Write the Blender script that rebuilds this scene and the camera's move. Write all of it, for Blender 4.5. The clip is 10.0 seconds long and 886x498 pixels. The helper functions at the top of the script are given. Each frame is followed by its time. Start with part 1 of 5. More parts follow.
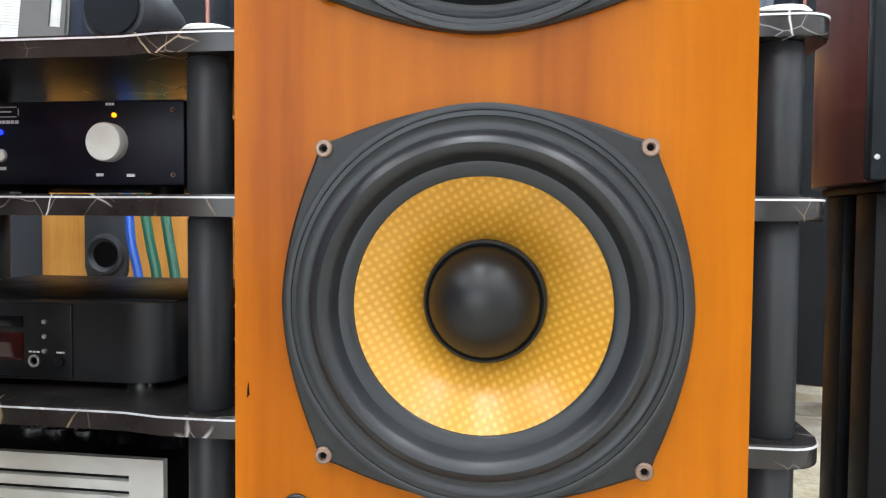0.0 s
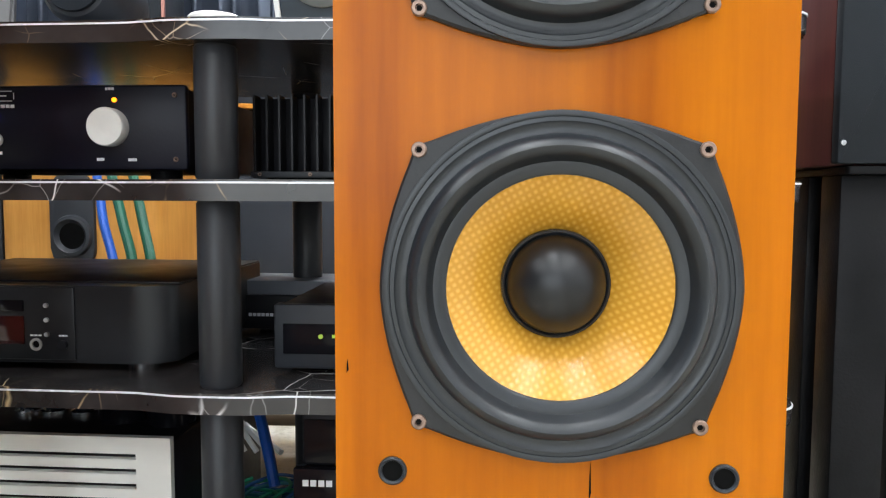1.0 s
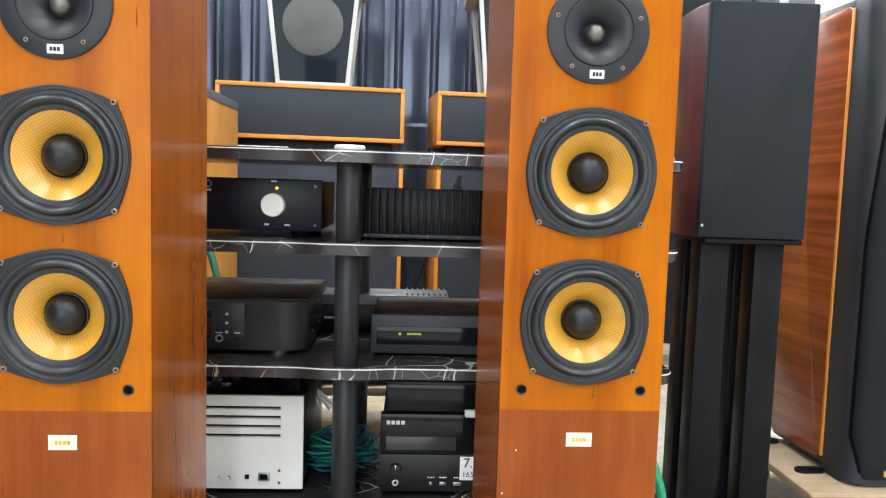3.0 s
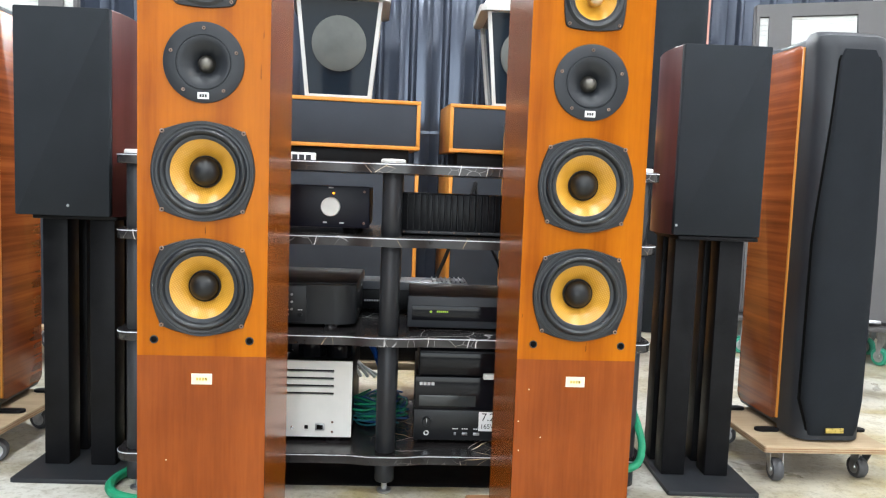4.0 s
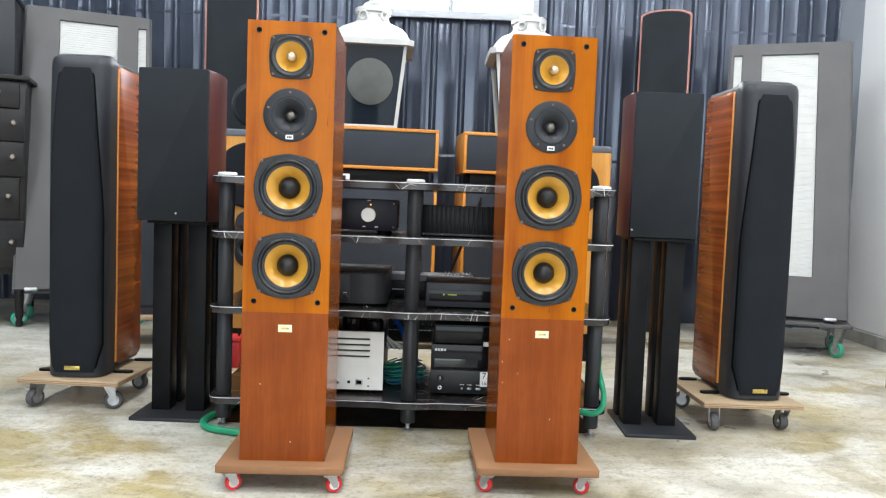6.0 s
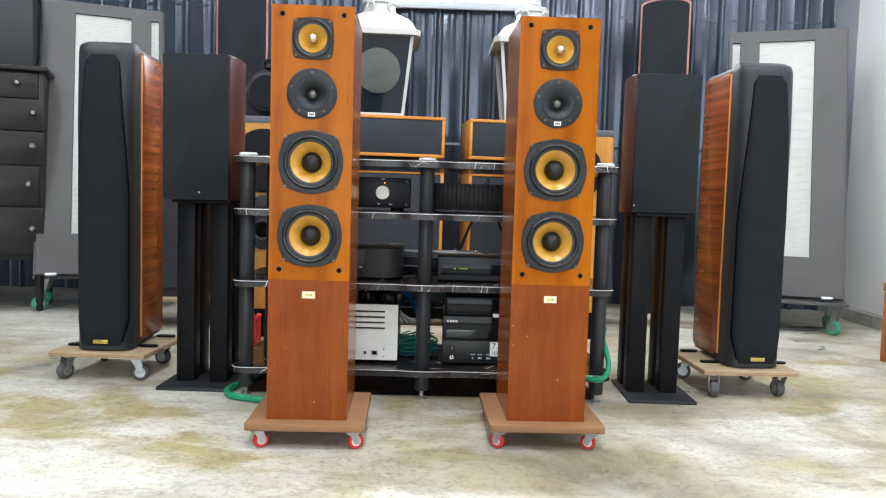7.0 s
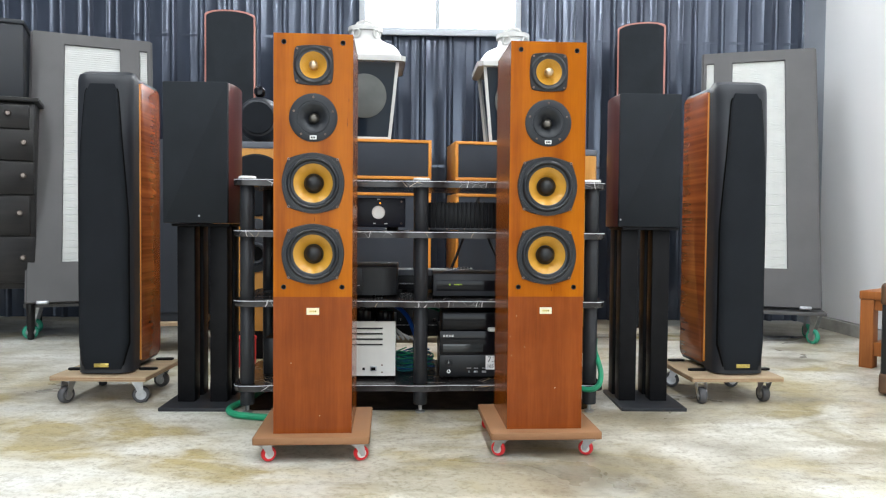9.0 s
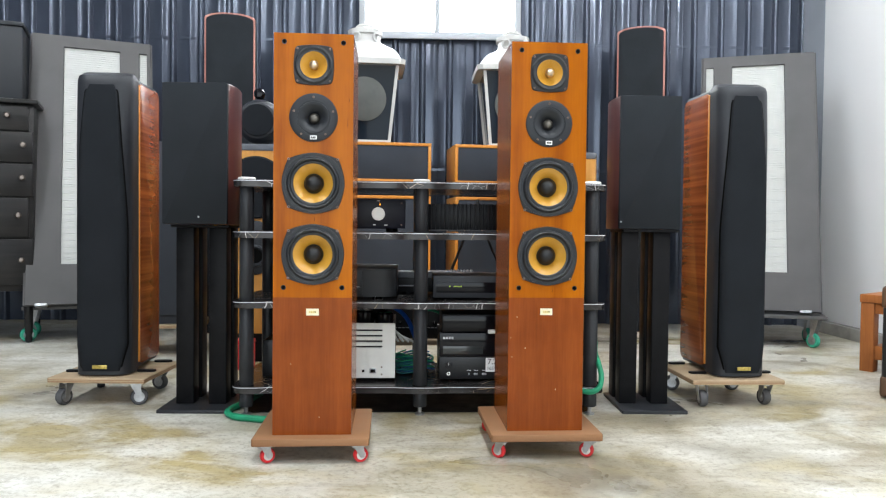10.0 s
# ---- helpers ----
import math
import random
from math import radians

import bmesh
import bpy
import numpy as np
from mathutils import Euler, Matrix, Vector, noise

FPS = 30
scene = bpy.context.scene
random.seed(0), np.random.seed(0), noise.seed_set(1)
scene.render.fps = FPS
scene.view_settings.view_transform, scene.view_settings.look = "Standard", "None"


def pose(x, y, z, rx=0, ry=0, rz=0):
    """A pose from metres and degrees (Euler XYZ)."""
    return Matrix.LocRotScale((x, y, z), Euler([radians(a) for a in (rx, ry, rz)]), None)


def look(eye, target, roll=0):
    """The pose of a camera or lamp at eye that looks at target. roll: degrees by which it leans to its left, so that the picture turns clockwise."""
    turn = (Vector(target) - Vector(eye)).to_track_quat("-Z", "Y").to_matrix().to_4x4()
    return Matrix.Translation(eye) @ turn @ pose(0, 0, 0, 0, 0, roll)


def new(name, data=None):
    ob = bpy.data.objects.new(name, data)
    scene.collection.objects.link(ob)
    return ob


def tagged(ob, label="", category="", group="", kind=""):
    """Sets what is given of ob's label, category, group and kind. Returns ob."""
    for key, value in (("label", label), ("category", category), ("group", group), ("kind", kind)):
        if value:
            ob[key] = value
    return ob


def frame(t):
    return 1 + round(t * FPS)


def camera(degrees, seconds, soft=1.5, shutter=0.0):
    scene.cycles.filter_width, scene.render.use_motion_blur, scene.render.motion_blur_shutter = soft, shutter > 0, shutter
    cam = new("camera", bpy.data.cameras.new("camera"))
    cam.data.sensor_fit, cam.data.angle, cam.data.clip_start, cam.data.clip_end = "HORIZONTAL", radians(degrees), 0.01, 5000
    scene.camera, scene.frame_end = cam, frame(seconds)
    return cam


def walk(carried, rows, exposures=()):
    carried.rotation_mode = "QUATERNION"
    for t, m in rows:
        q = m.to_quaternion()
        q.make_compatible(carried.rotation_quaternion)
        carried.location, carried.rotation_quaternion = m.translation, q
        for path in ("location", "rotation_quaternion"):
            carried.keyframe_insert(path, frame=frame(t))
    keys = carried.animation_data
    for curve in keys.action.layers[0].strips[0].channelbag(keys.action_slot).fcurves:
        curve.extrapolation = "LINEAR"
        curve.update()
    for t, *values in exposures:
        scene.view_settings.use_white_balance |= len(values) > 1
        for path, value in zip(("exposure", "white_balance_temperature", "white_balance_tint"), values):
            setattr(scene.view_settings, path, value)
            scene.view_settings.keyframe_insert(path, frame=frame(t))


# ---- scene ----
cam = camera(62.1, 10.0, soft=1.2)
PATH = [
    (0, (0.018, -0.002, 0.605), (-0.073, 1.994, 0.525), 0.5),
    (0.5, (0.003, -0.008, 0.569), (-0.021, 1.988, 0.455), 0.2),
    (1, (-0.045, -0.043, 0.613), (0.008, 1.951, 0.468), 0.2),
    (1.5, (-0.106, -0.169, 0.663), (0.025, 1.82, 0.503), 0.6),
    (2, (-0.208, -0.301, 0.7), (0.006, 1.68, 0.526), 1.0),
    (2.2, (-0.246, -0.354, 0.703), (-0.014, 1.625, 0.531), 1.0),
    (3.3, (-0.347, -0.727, 0.754), (-0.039, 1.241, 0.577), 1.9),
    (3.5, (-0.38, -0.794, 0.753), (-0.078, 1.175, 0.574), 1.9),
    (4, (-0.43, -0.962, 0.76), (-0.126, 1.007, 0.585), 2.1),
    (4.5, (-0.447, -1.147, 0.75), (-0.168, 0.827, 0.583), 2.3),
    (5, (-0.471, -1.3, 0.755), (-0.207, 0.677, 0.61), 2.3),
    (6.5, (-0.49, -1.64, 0.713), (-0.252, 0.341, 0.589), 2.0),
    (7, (-0.527, -1.676, 0.677), (-0.285, 0.305, 0.543), 1.7),
    (7.5, (-0.539, -1.702, 0.678), (-0.285, 0.279, 0.569), 1.3),
    (8, (-0.561, -1.725, 0.672), (-0.288, 0.254, 0.586), 1.0),
    (8.5, (-0.578, -1.745, 0.659), (-0.287, 0.232, 0.583), 0.7),
    (9, (-0.59, -1.749, 0.656), (-0.294, 0.228, 0.588), 0.5),
    (9.5, (-0.598, -1.739, 0.646), (-0.298, 0.238, 0.583), 0.5),
    (10, (-0.593, -1.741, 0.642), (-0.294, 0.236, 0.589), 0.6),
]
walk(cam, [(t, look(eye, target, roll)) for t, eye, target, roll in PATH],
     exposures=[(0, 0.46), (2, 0.54), (4.5, 0.54), (6.5, 0.20), (10, 0.08)])

# ---- world and light ----
world = bpy.data.worlds.new("world")
scene.world = world
world.use_nodes = True
wn = world.node_tree
sky = wn.nodes.new("ShaderNodeTexSky")
sky.sky_type, sky.sun_disc, sky.sun_elevation, sky.sun_rotation = "NISHITA", False, radians(50), radians(20)
wn.nodes["Background"].inputs[1].default_value = 0.15
wn.links.new(sky.outputs[0], wn.nodes["Background"].inputs[0])

sun = new("sun", bpy.data.lights.new("sun", "SUN"))
sun.data.energy, sun.data.angle, sun.data.color = 1.0, radians(12), (1.0, 0.97, 0.93)
sun.matrix_world = look((0.5, 8, 9), (0, 3.4, 1.5))


# the hall stands slightly askew to the pair of towers
HALL = pose(0.14, 3.35, 0, 0, 0, -7) @ pose(-0.14, -3.35, 0)


def area(name, eye, target, w, h, power, colour=(1, 1, 1)):
    ob = new(name, bpy.data.lights.new(name, "AREA"))
    ob.data.shape, ob.data.size, ob.data.size_y = "RECTANGLE", w, h
    ob.data.energy, ob.data.color = power, colour
    ob.matrix_world = HALL @ look(eye, target)
    return ob


# daylight through the back window; frontal fill added from behind the camera
area("window_light", (0.14, 3.46, 2.5), (0.14, 0, 1.6), 1.06, 0.92, 40, (0.93, 0.97, 1.0))
area("front_fill_light", (-0.6, -5.3, 1.7), (-0.6, 0, 1.2), 4.2, 2.8, 105, (0.92, 0.97, 1.0))
# the ceiling's tube lamps
TUBES = [(x, y) for x in (-2.2, 0.0, 1.9) for y in (-2.8, -0.7, 1.5)]
for tx, ty in TUBES:
    area("tube_light", (tx, ty, 3.52), (tx, ty + 0.001, 0), 0.12, 1.3, 40, (0.91, 0.965, 1.0))

# ---- materials ----


def material(name, colour=(0.5, 0.5, 0.5), rough=0.5, metal=0.0, **more):
    m = bpy.data.materials.new(name)
    m.use_nodes = True
    b = m.node_tree.nodes["Principled BSDF"]
    b.inputs["Base Color"].default_value = (*colour, 1)
    b.inputs["Roughness"].default_value, b.inputs["Metallic"].default_value = rough, metal
    for k, v in more.items():
        b.inputs[k.replace("_", " ")].default_value = v
    return m


def nodes_of(m):
    return m.node_tree.nodes, m.node_tree.links, m.node_tree.nodes["Principled BSDF"]


def add(m, kind, **inputs):
    n = m.node_tree.nodes.new(kind)
    for k, v in inputs.items():
        n.inputs[k.replace("_", " ")].default_value = v
    return n


def coords(m, scale=(1, 1, 1), rot=(0, 0, 0)):
    tc, mp = add(m, "ShaderNodeTexCoord"), add(m, "ShaderNodeMapping", Scale=scale, Rotation=rot)
    m.node_tree.links.new(tc.outputs["Object"], mp.inputs["Vector"])
    return mp


def ramp(m, source, stops):
    r = m.node_tree.nodes.new("ShaderNodeValToRGB")
    e = r.color_ramp.elements
    while len(e) < len(stops):
        e.new(0.5)
    for el, (p, c) in zip(e, stops):
        el.position, el.color = p, (*c, 1)
    m.node_tree.links.new(source, r.inputs[0])
    return r


def mixed(m, fac, a, b, blend="MIX"):
    x = m.node_tree.nodes.new("ShaderNodeMix")
    x.data_type, x.blend_type = "RGBA", blend
    for sock, v in ((x.inputs[0], fac), (x.inputs[6], a), (x.inputs[7], b)):
        if isinstance(v, (int, float)):
            sock.default_value = v
        elif isinstance(v, tuple):
            sock.default_value = (*v, 1)
        else:
            m.node_tree.links.new(v, sock)
    return x.outputs[2]


def bumped(m, height, strength=0.2, distance=0.002):
    b = add(m, "ShaderNodeBump", Strength=strength, Distance=distance)
    m.node_tree.links.new(height, b.inputs["Height"])
    m.node_tree.links.new(b.outputs[0], nodes_of(m)[2].inputs["Normal"])


def noise_tex(m, vec, scale, detail=4, rough=0.55, distort=0.0):
    n = add(m, "ShaderNodeTexNoise", Scale=scale, Detail=detail, Roughness=rough, Distortion=distort)
    m.node_tree.links.new(vec.outputs[0], n.inputs["Vector"])
    return n


def worn(name, colour, rough=0.5, metal=0.0, vary=0.25, scale=6, grain=250, bump=0.12, **more):
    """A painted, moulded or woven surface: colour and gloss vary softly, with fine grain."""
    if metal < 0.2:
        more.setdefault("Specular_IOR_Level", 0.35)
    m = material(name, colour, rough, metal, **more)
    nt, ln, b = nodes_of(m)
    v = coords(m)
    n, g = noise_tex(m, v, scale, 5), noise_tex(m, v, grain, 2)
    dark, light = tuple(c * (1 - vary) for c in colour), tuple(min(1, c * (1 + vary)) for c in colour)
    r = ramp(m, n.outputs[0], [(0.3, dark), (0.7, light)])
    ln.new(r.outputs[0], b.inputs["Base Color"])
    rr = add(m, "ShaderNodeMapRange", From_Min=0.3, From_Max=0.7, To_Min=max(0.02, rough - 0.07), To_Max=min(1, rough + 0.1))
    ln.new(n.outputs[0], rr.inputs[0])
    ln.new(rr.outputs[0], b.inputs["Roughness"])
    if bump:
        bumped(m, g.outputs[0], bump, 0.001)
    return m


def wood(name, dark, mid, light, rough=0.35, along="z", grain=1.0, figure=0.0, staves=0.0, spec=0.3):
    """Veneer or solid wood: long grain along one axis, pores, soft clouds, and cross figure or staves where wanted."""
    m = material(name, mid, rough, Specular_IOR_Level=spec)
    nt, ln, b = nodes_of(m)
    long = {"x": (0.06, 1, 1), "y": (1, 0.06, 1), "z": (1, 1, 0.06)}[along]
    v = coords(m, tuple(c * grain for c in long))
    n1 = noise_tex(m, v, 22, 6, 0.6, 0.6)
    n2 = noise_tex(m, v, 160, 4, 0.6)
    cloud = noise_tex(m, coords(m), 5, 3)
    r = ramp(m, n1.outputs[0], [(0.25, dark), (0.5, mid), (0.78, light)])
    col = mixed(m, 0.22, r.outputs[0], ramp(m, n2.outputs[0], [(0.35, tuple(c * 0.55 for c in dark)), (0.62, light)]).outputs[0])
    col = mixed(m, 0.42, col, ramp(m, cloud.outputs[0], [(0.3, dark), (0.7, light)]).outputs[0])
    if figure:
        f = coords(m, (0.3, 0.35, 24), (radians(3), 0, 0))
        fn = noise_tex(m, f, 1.7, 6, 0.62, 0.15)
        col = mixed(m, figure, col, ramp(m, fn.outputs[0], [(0.3, tuple(c * 0.45 for c in dark)), (0.46, dark), (0.54, mid), (0.7, light)]).outputs[0])
    if staves:
        sv = coords(m, (18, 0.0, 0.0))
        wn1 = noise_tex(m, sv, 1.0, 0)
        col = mixed(m, staves, col, ramp(m, wn1.outputs[0], [(0.4, dark), (0.43, mid), (0.56, light)]).outputs[0])
    ln.new(col, b.inputs["Base Color"])
    bumped(m, n2.outputs[0], 0.05, 0.0006)
    return m


CHERRY = wood("cherry_veneer", (0.19, 0.037, 0.0008), (0.315, 0.078, 0.0014), (0.46, 0.140, 0.004), 0.24, staves=0.3, spec=0.12)
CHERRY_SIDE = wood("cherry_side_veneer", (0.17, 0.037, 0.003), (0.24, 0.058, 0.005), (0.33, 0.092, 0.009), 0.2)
CHERRY_LOW = wood("cherry_shaded_veneer", (0.135, 0.026, 0.004), (0.21, 0.045, 0.007), (0.29, 0.072, 0.012), 0.26, spec=0.16)
MAHOGANY = wood("dark_mahogany", (0.045, 0.012, 0.012), (0.075, 0.018, 0.017), (0.11, 0.03, 0.026), 0.3)
RIBBON = wood("ribbon_mahogany", (0.14, 0.030, 0.008), (0.25, 0.058, 0.014), (0.37, 0.10, 0.025), 0.25, along="y", figure=0.55)
EDGING = wood("orange_edging", (0.5, 0.17, 0.025), (0.62, 0.24, 0.035), (0.7, 0.3, 0.05), 0.3)
OAK = wood("honey_veneer", (0.42, 0.17, 0.03), (0.55, 0.25, 0.05), (0.66, 0.33, 0.08), 0.35)
PLY = wood("birch_plywood", (0.30, 0.21, 0.125), (0.42, 0.315, 0.20), (0.55, 0.43, 0.29), 0.6, along="x")
TEAK = wood("orange_teak", (0.24, 0.075, 0.02), (0.34, 0.115, 0.03), (0.44, 0.16, 0.045), 0.45)
EBONY = wood("blackened_wood", (0.007, 0.007, 0.008), (0.014, 0.014, 0.015), (0.034, 0.031, 0.029), 0.3, along="x", spec=0.2)
FIBRE = worn("brown_fibreboard", (0.265, 0.130, 0.060), 0.6, vary=0.12, bump=0.2)
BASKET = worn("black_pressed_metal", (0.012, 0.012, 0.013), 0.42, vary=0.4, scale=30, bump=0.25)
RUBBER = worn("black_rubber", (0.009, 0.011, 0.014), 0.36, vary=0.2, scale=20, bump=0.06, Specular_IOR_Level=0.5)
CAP = worn("satin_black_dome", (0.004, 0.004, 0.005), 0.36, vary=0.2, bump=0.02, Specular_IOR_Level=0.4)
PLATE = worn("charcoal_faceplate", (0.014, 0.016, 0.020), 0.42, vary=0.2, bump=0.08)
SCREW = worn("dull_screw", (0.24, 0.165, 0.13), 0.45, 0.7, vary=0.3, scale=200)
SOCKET = material("dark_socket", (0.003, 0.003, 0.003), 0.7, Specular_IOR_Level=0.05)
BRONZE = worn("bronze_dome", (0.15, 0.14, 0.125), 0.42, 0.8, scale=60, bump=0.02)
BRASS = worn("pale_brass", (0.60, 0.47, 0.34), 0.32, 1.0, vary=0.1, scale=60, bump=0.01)
CLOTH = worn("black_grille_cloth", (0.0155, 0.0175, 0.021), 0.8, vary=0.15, scale=5, grain=700, bump=0.35, Specular_IOR_Level=0.06)
MONCLOTH = worn("slate_grille_cloth", (0.0200, 0.0230, 0.0270), 0.75, vary=0.15, scale=5, grain=700, bump=0.3, Specular_IOR_Level=0.08)
GREYCLOTH = worn("grey_grille_cloth", (0.04, 0.045, 0.055), 0.85, vary=0.12, scale=5, grain=700, bump=0.3, Specular_IOR_Level=0.15)
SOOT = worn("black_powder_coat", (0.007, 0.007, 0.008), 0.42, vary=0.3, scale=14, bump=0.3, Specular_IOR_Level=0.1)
SLATE = worn("slate_plastic", (0.021, 0.0235, 0.029), 0.46, vary=0.12, bump=0.1)
POST = worn("anthracite_pipe", (0.022, 0.024, 0.028), 0.42, vary=0.15, bump=0.1)
GEAR = worn("black_gear_metal", (0.006, 0.006, 0.008), 0.4, vary=0.3, scale=12, bump=0.1, Specular_IOR_Level=0.22)
FACE = worn("black_brushed_face", (0.012, 0.013, 0.015), 0.33, vary=0.25, scale=8, Specular_IOR_Level=0.28)
NIGHT = worn("blue_black_face", (0.004, 0.004, 0.010), 0.35, vary=0.3, scale=8, Specular_IOR_Level=0.22)
GLOSS = material("gloss_black", (0.006, 0.006, 0.008), 0.1, Specular_IOR_Level=0.2)
ALU = worn("brushed_aluminium", (0.80, 0.80, 0.77), 0.42, 0.12, vary=0.06, scale=8, grain=400)
CHROME = worn("bright_metal", (0.72, 0.72, 0.73), 0.22, 1.0, vary=0.1, scale=40)
STEEL = worn("zinc_steel", (0.45, 0.46, 0.48), 0.35, 0.9, vary=0.2, scale=40)
KNOB = worn("frosted_knob", (0.75, 0.75, 0.72), 0.45, 0.2, vary=0.05, scale=40)
RED = worn("red_polyurethane", (0.60, 0.025, 0.03), 0.35, vary=0.15, scale=40)
REDBOX = worn("red_enamel", (0.55, 0.03, 0.03), 0.4)
GREYWHEEL = worn("grey_rubber_wheel", (0.075, 0.075, 0.08), 0.6, vary=0.2, scale=40)
GREENWHEEL = worn("green_polyurethane", (0.04, 0.33, 0.22), 0.4, vary=0.15, scale=40)
GREEN = worn("green_cable_jacket", (0.015, 0.26, 0.13), 0.4, vary=0.15, scale=20)
TEAL = worn("teal_cable_jacket", (0.02, 0.15, 0.18), 0.45, vary=0.2, scale=20)
DARKGREEN = worn("dark_green_jacket", (0.005, 0.085, 0.05), 0.45, vary=0.15, scale=20)
BLUE = worn("blue_cable_jacket", (0.006, 0.07, 0.36), 0.4, vary=0.15, scale=20)
NAVY = worn("navy_cable_jacket", (0.025, 0.10, 0.28), 0.4, vary=0.15, scale=20)
BLACKCABLE = worn("black_cable", (0.012, 0.012, 0.013), 0.5)
WHITECABLE = worn("white_cable", (0.7, 0.7, 0.68), 0.45)
STICKER = worn("cream_sticker", (0.74, 0.68, 0.46), 0.6, vary=0.08, scale=60)
PAPER = worn("white_sticker", (0.75, 0.75, 0.75), 0.5, vary=0.04)
INK = material("black_ink", (0.01, 0.01, 0.01), 0.6)
PRINT = material("white_print", (0.65, 0.66, 0.68), 0.5)
BADGE = worn("gold_badge", (0.55, 0.42, 0.12), 0.3, 0.8, vary=0.15, scale=80)
WHITE = worn("white_enamel", (0.52, 0.515, 0.50), 0.35, vary=0.05, scale=10)
ESL = worn("grey_crackle_paint", (0.088, 0.085, 0.087), 0.6, vary=0.12, scale=4, bump=0.2)
SLAT = worn("silver_white_slat", (0.50, 0.505, 0.49), 0.45, vary=0.05, scale=12)
FOAM = worn("pale_blind_backing", (0.33, 0.33, 0.32), 0.7)
BRASSY = worn("old_pull", (0.20, 0.17, 0.15), 0.34, 1.0, scale=60)
TRUNK = worn("black_trunk_canvas", (0.012, 0.012, 0.012), 0.55)
LEATHER = worn("brown_trunk_leather", (0.10, 0.055, 0.03), 0.5, vary=0.3, scale=25)
PLASTER = worn("white_wall_panel", (0.88, 0.88, 0.89), 0.45, vary=0.02, scale=1.2, grain=60, bump=0.05)
KERB = worn("grey_kerb", (0.33, 0.32, 0.30), 0.8, vary=0.25, scale=8, bump=0.4)
FRAME = worn("white_window_frame", (0.42, 0.44, 0.47), 0.4, vary=0.04)
ROOF = worn("pale_roof_sheet", (0.30, 0.31, 0.33), 0.6, vary=0.08, scale=2)
EDGE_GLINT = worn("painted_edge_glint", (0.72, 0.72, 0.78), 0.25, 0.2, vary=0.12, scale=15)
HOUSING = worn("white_lamp_housing", (0.8, 0.8, 0.8), 0.4, vary=0.03)


def glow(name, colour, power):
    m = material(name, colour, 0.4)
    b = nodes_of(m)[2]
    b.inputs["Emission Color"].default_value, b.inputs["Emission Strength"].default_value = (*colour, 1), power
    return m


TUBE = glow("lamp_tube", (1.0, 0.98, 0.95), 12)
BLUE_LED = glow("blue_led", (0.004, 0.012, 1.0), 6)
AMBER_LED = glow("amber_led", (1.0, 0.30, 0.005), 2)
GREEN_LED = glow("green_led", (0.1, 1.0, 0.2), 3)
GREEN_TEXT = glow("green_display", (0.30, 0.45, 0.03), 0.15)
SLAB = worn("pale_slate_top", (0.11, 0.12, 0.14), 0.35, vary=0.12)
OUTSIDE = glow("bright_haze_outside", (0.95, 0.98, 1.0), 4.0)

GLASS = material("window_glass", (0.95, 0.97, 0.97), 0.02, 0.0, Transmission_Weight=1.0, IOR=1.1)
DARKGLASS = material("smoked_front", (0.010, 0.016, 0.024), 0.06, Specular_IOR_Level=0.12)


def kevlar():
    m = material("yellow_woven_cone", (0.55, 0.29, 0.03), 0.27)
    nt, ln, b = nodes_of(m)
    v = coords(m, (1, 1, 1), (0, radians(30), 0))
    waves = []
    for axis in ("X", "Z"):
        w = add(m, "ShaderNodeTexWave", Scale=95, Distortion=0.3)
        w.bands_direction = axis
        ln.new(v.outputs[0], w.inputs["Vector"])
        waves.append(w)
    weave = mixed(m, 1.0, waves[0].outputs[0], waves[1].outputs[0], "MULTIPLY")
    n = noise_tex(m, coords(m), 30, 4)
    base = ramp(m, n.outputs[0], [(0.3, (0.47, 0.225, 0.018)), (0.7, (0.575, 0.295, 0.034))])
    dark = mixed(m, 0.32, base.outputs[0], mixed(m, weave, (0.31, 0.135, 0.010), (0.80, 0.48, 0.11)))
    ln.new(dark, b.inputs["Base Color"])
    bumped(m, weave, 0.18, 0.0006)
    return m


KEVLAR = kevlar()


def marble():
    m = material("black_marble_laminate", (0.02, 0.018, 0.018), 0.24)
    nt, ln, b = nodes_of(m)
    v = coords(m)
    warp = noise_tex(m, v, 5, 4)
    off = add(m, "ShaderNodeVectorMath")
    off.operation = "MULTIPLY_ADD"
    ln.new(warp.outputs[1], off.inputs[0])
    off.inputs[1].default_value = (0.05, 0.05, 0.05)
    ln.new(v.outputs[0], off.inputs[2])
    lines = []
    for scale, width in ((8, 0.010), (22, 0.015)):
        vo = add(m, "ShaderNodeTexVoronoi", Scale=scale)
        vo.feature = "DISTANCE_TO_EDGE"
        ln.new(off.outputs[0], vo.inputs["Vector"])
        lines.append(ramp(m, vo.outputs[0], [(0.0, (1, 1, 1)), (width, (0, 0, 0))]).outputs[0])
    patch = ramp(m, noise_tex(m, v, 7, 2).outputs[0], [(0.49, (0, 0, 0)), (0.59, (1, 1, 1))]).outputs[0]
    gold = ramp(m, noise_tex(m, v, 4, 1).outputs[0], [(0.5, (0.72, 0.70, 0.70)), (0.56, (0.75, 0.55, 0.3))]).outputs[0]
    veins = mixed(m, 1.0, mixed(m, 0.3, lines[0], lines[1], "LIGHTEN"), patch, "MULTIPLY")
    cloud = ramp(m, noise_tex(m, v, 14, 5).outputs[0], [(0.3, (0.012, 0.011, 0.011)), (0.8, (0.035, 0.031, 0.032))]).outputs[0]
    ln.new(mixed(m, veins, cloud, gold), b.inputs["Base Color"])
    return m


MARBLE = marble()


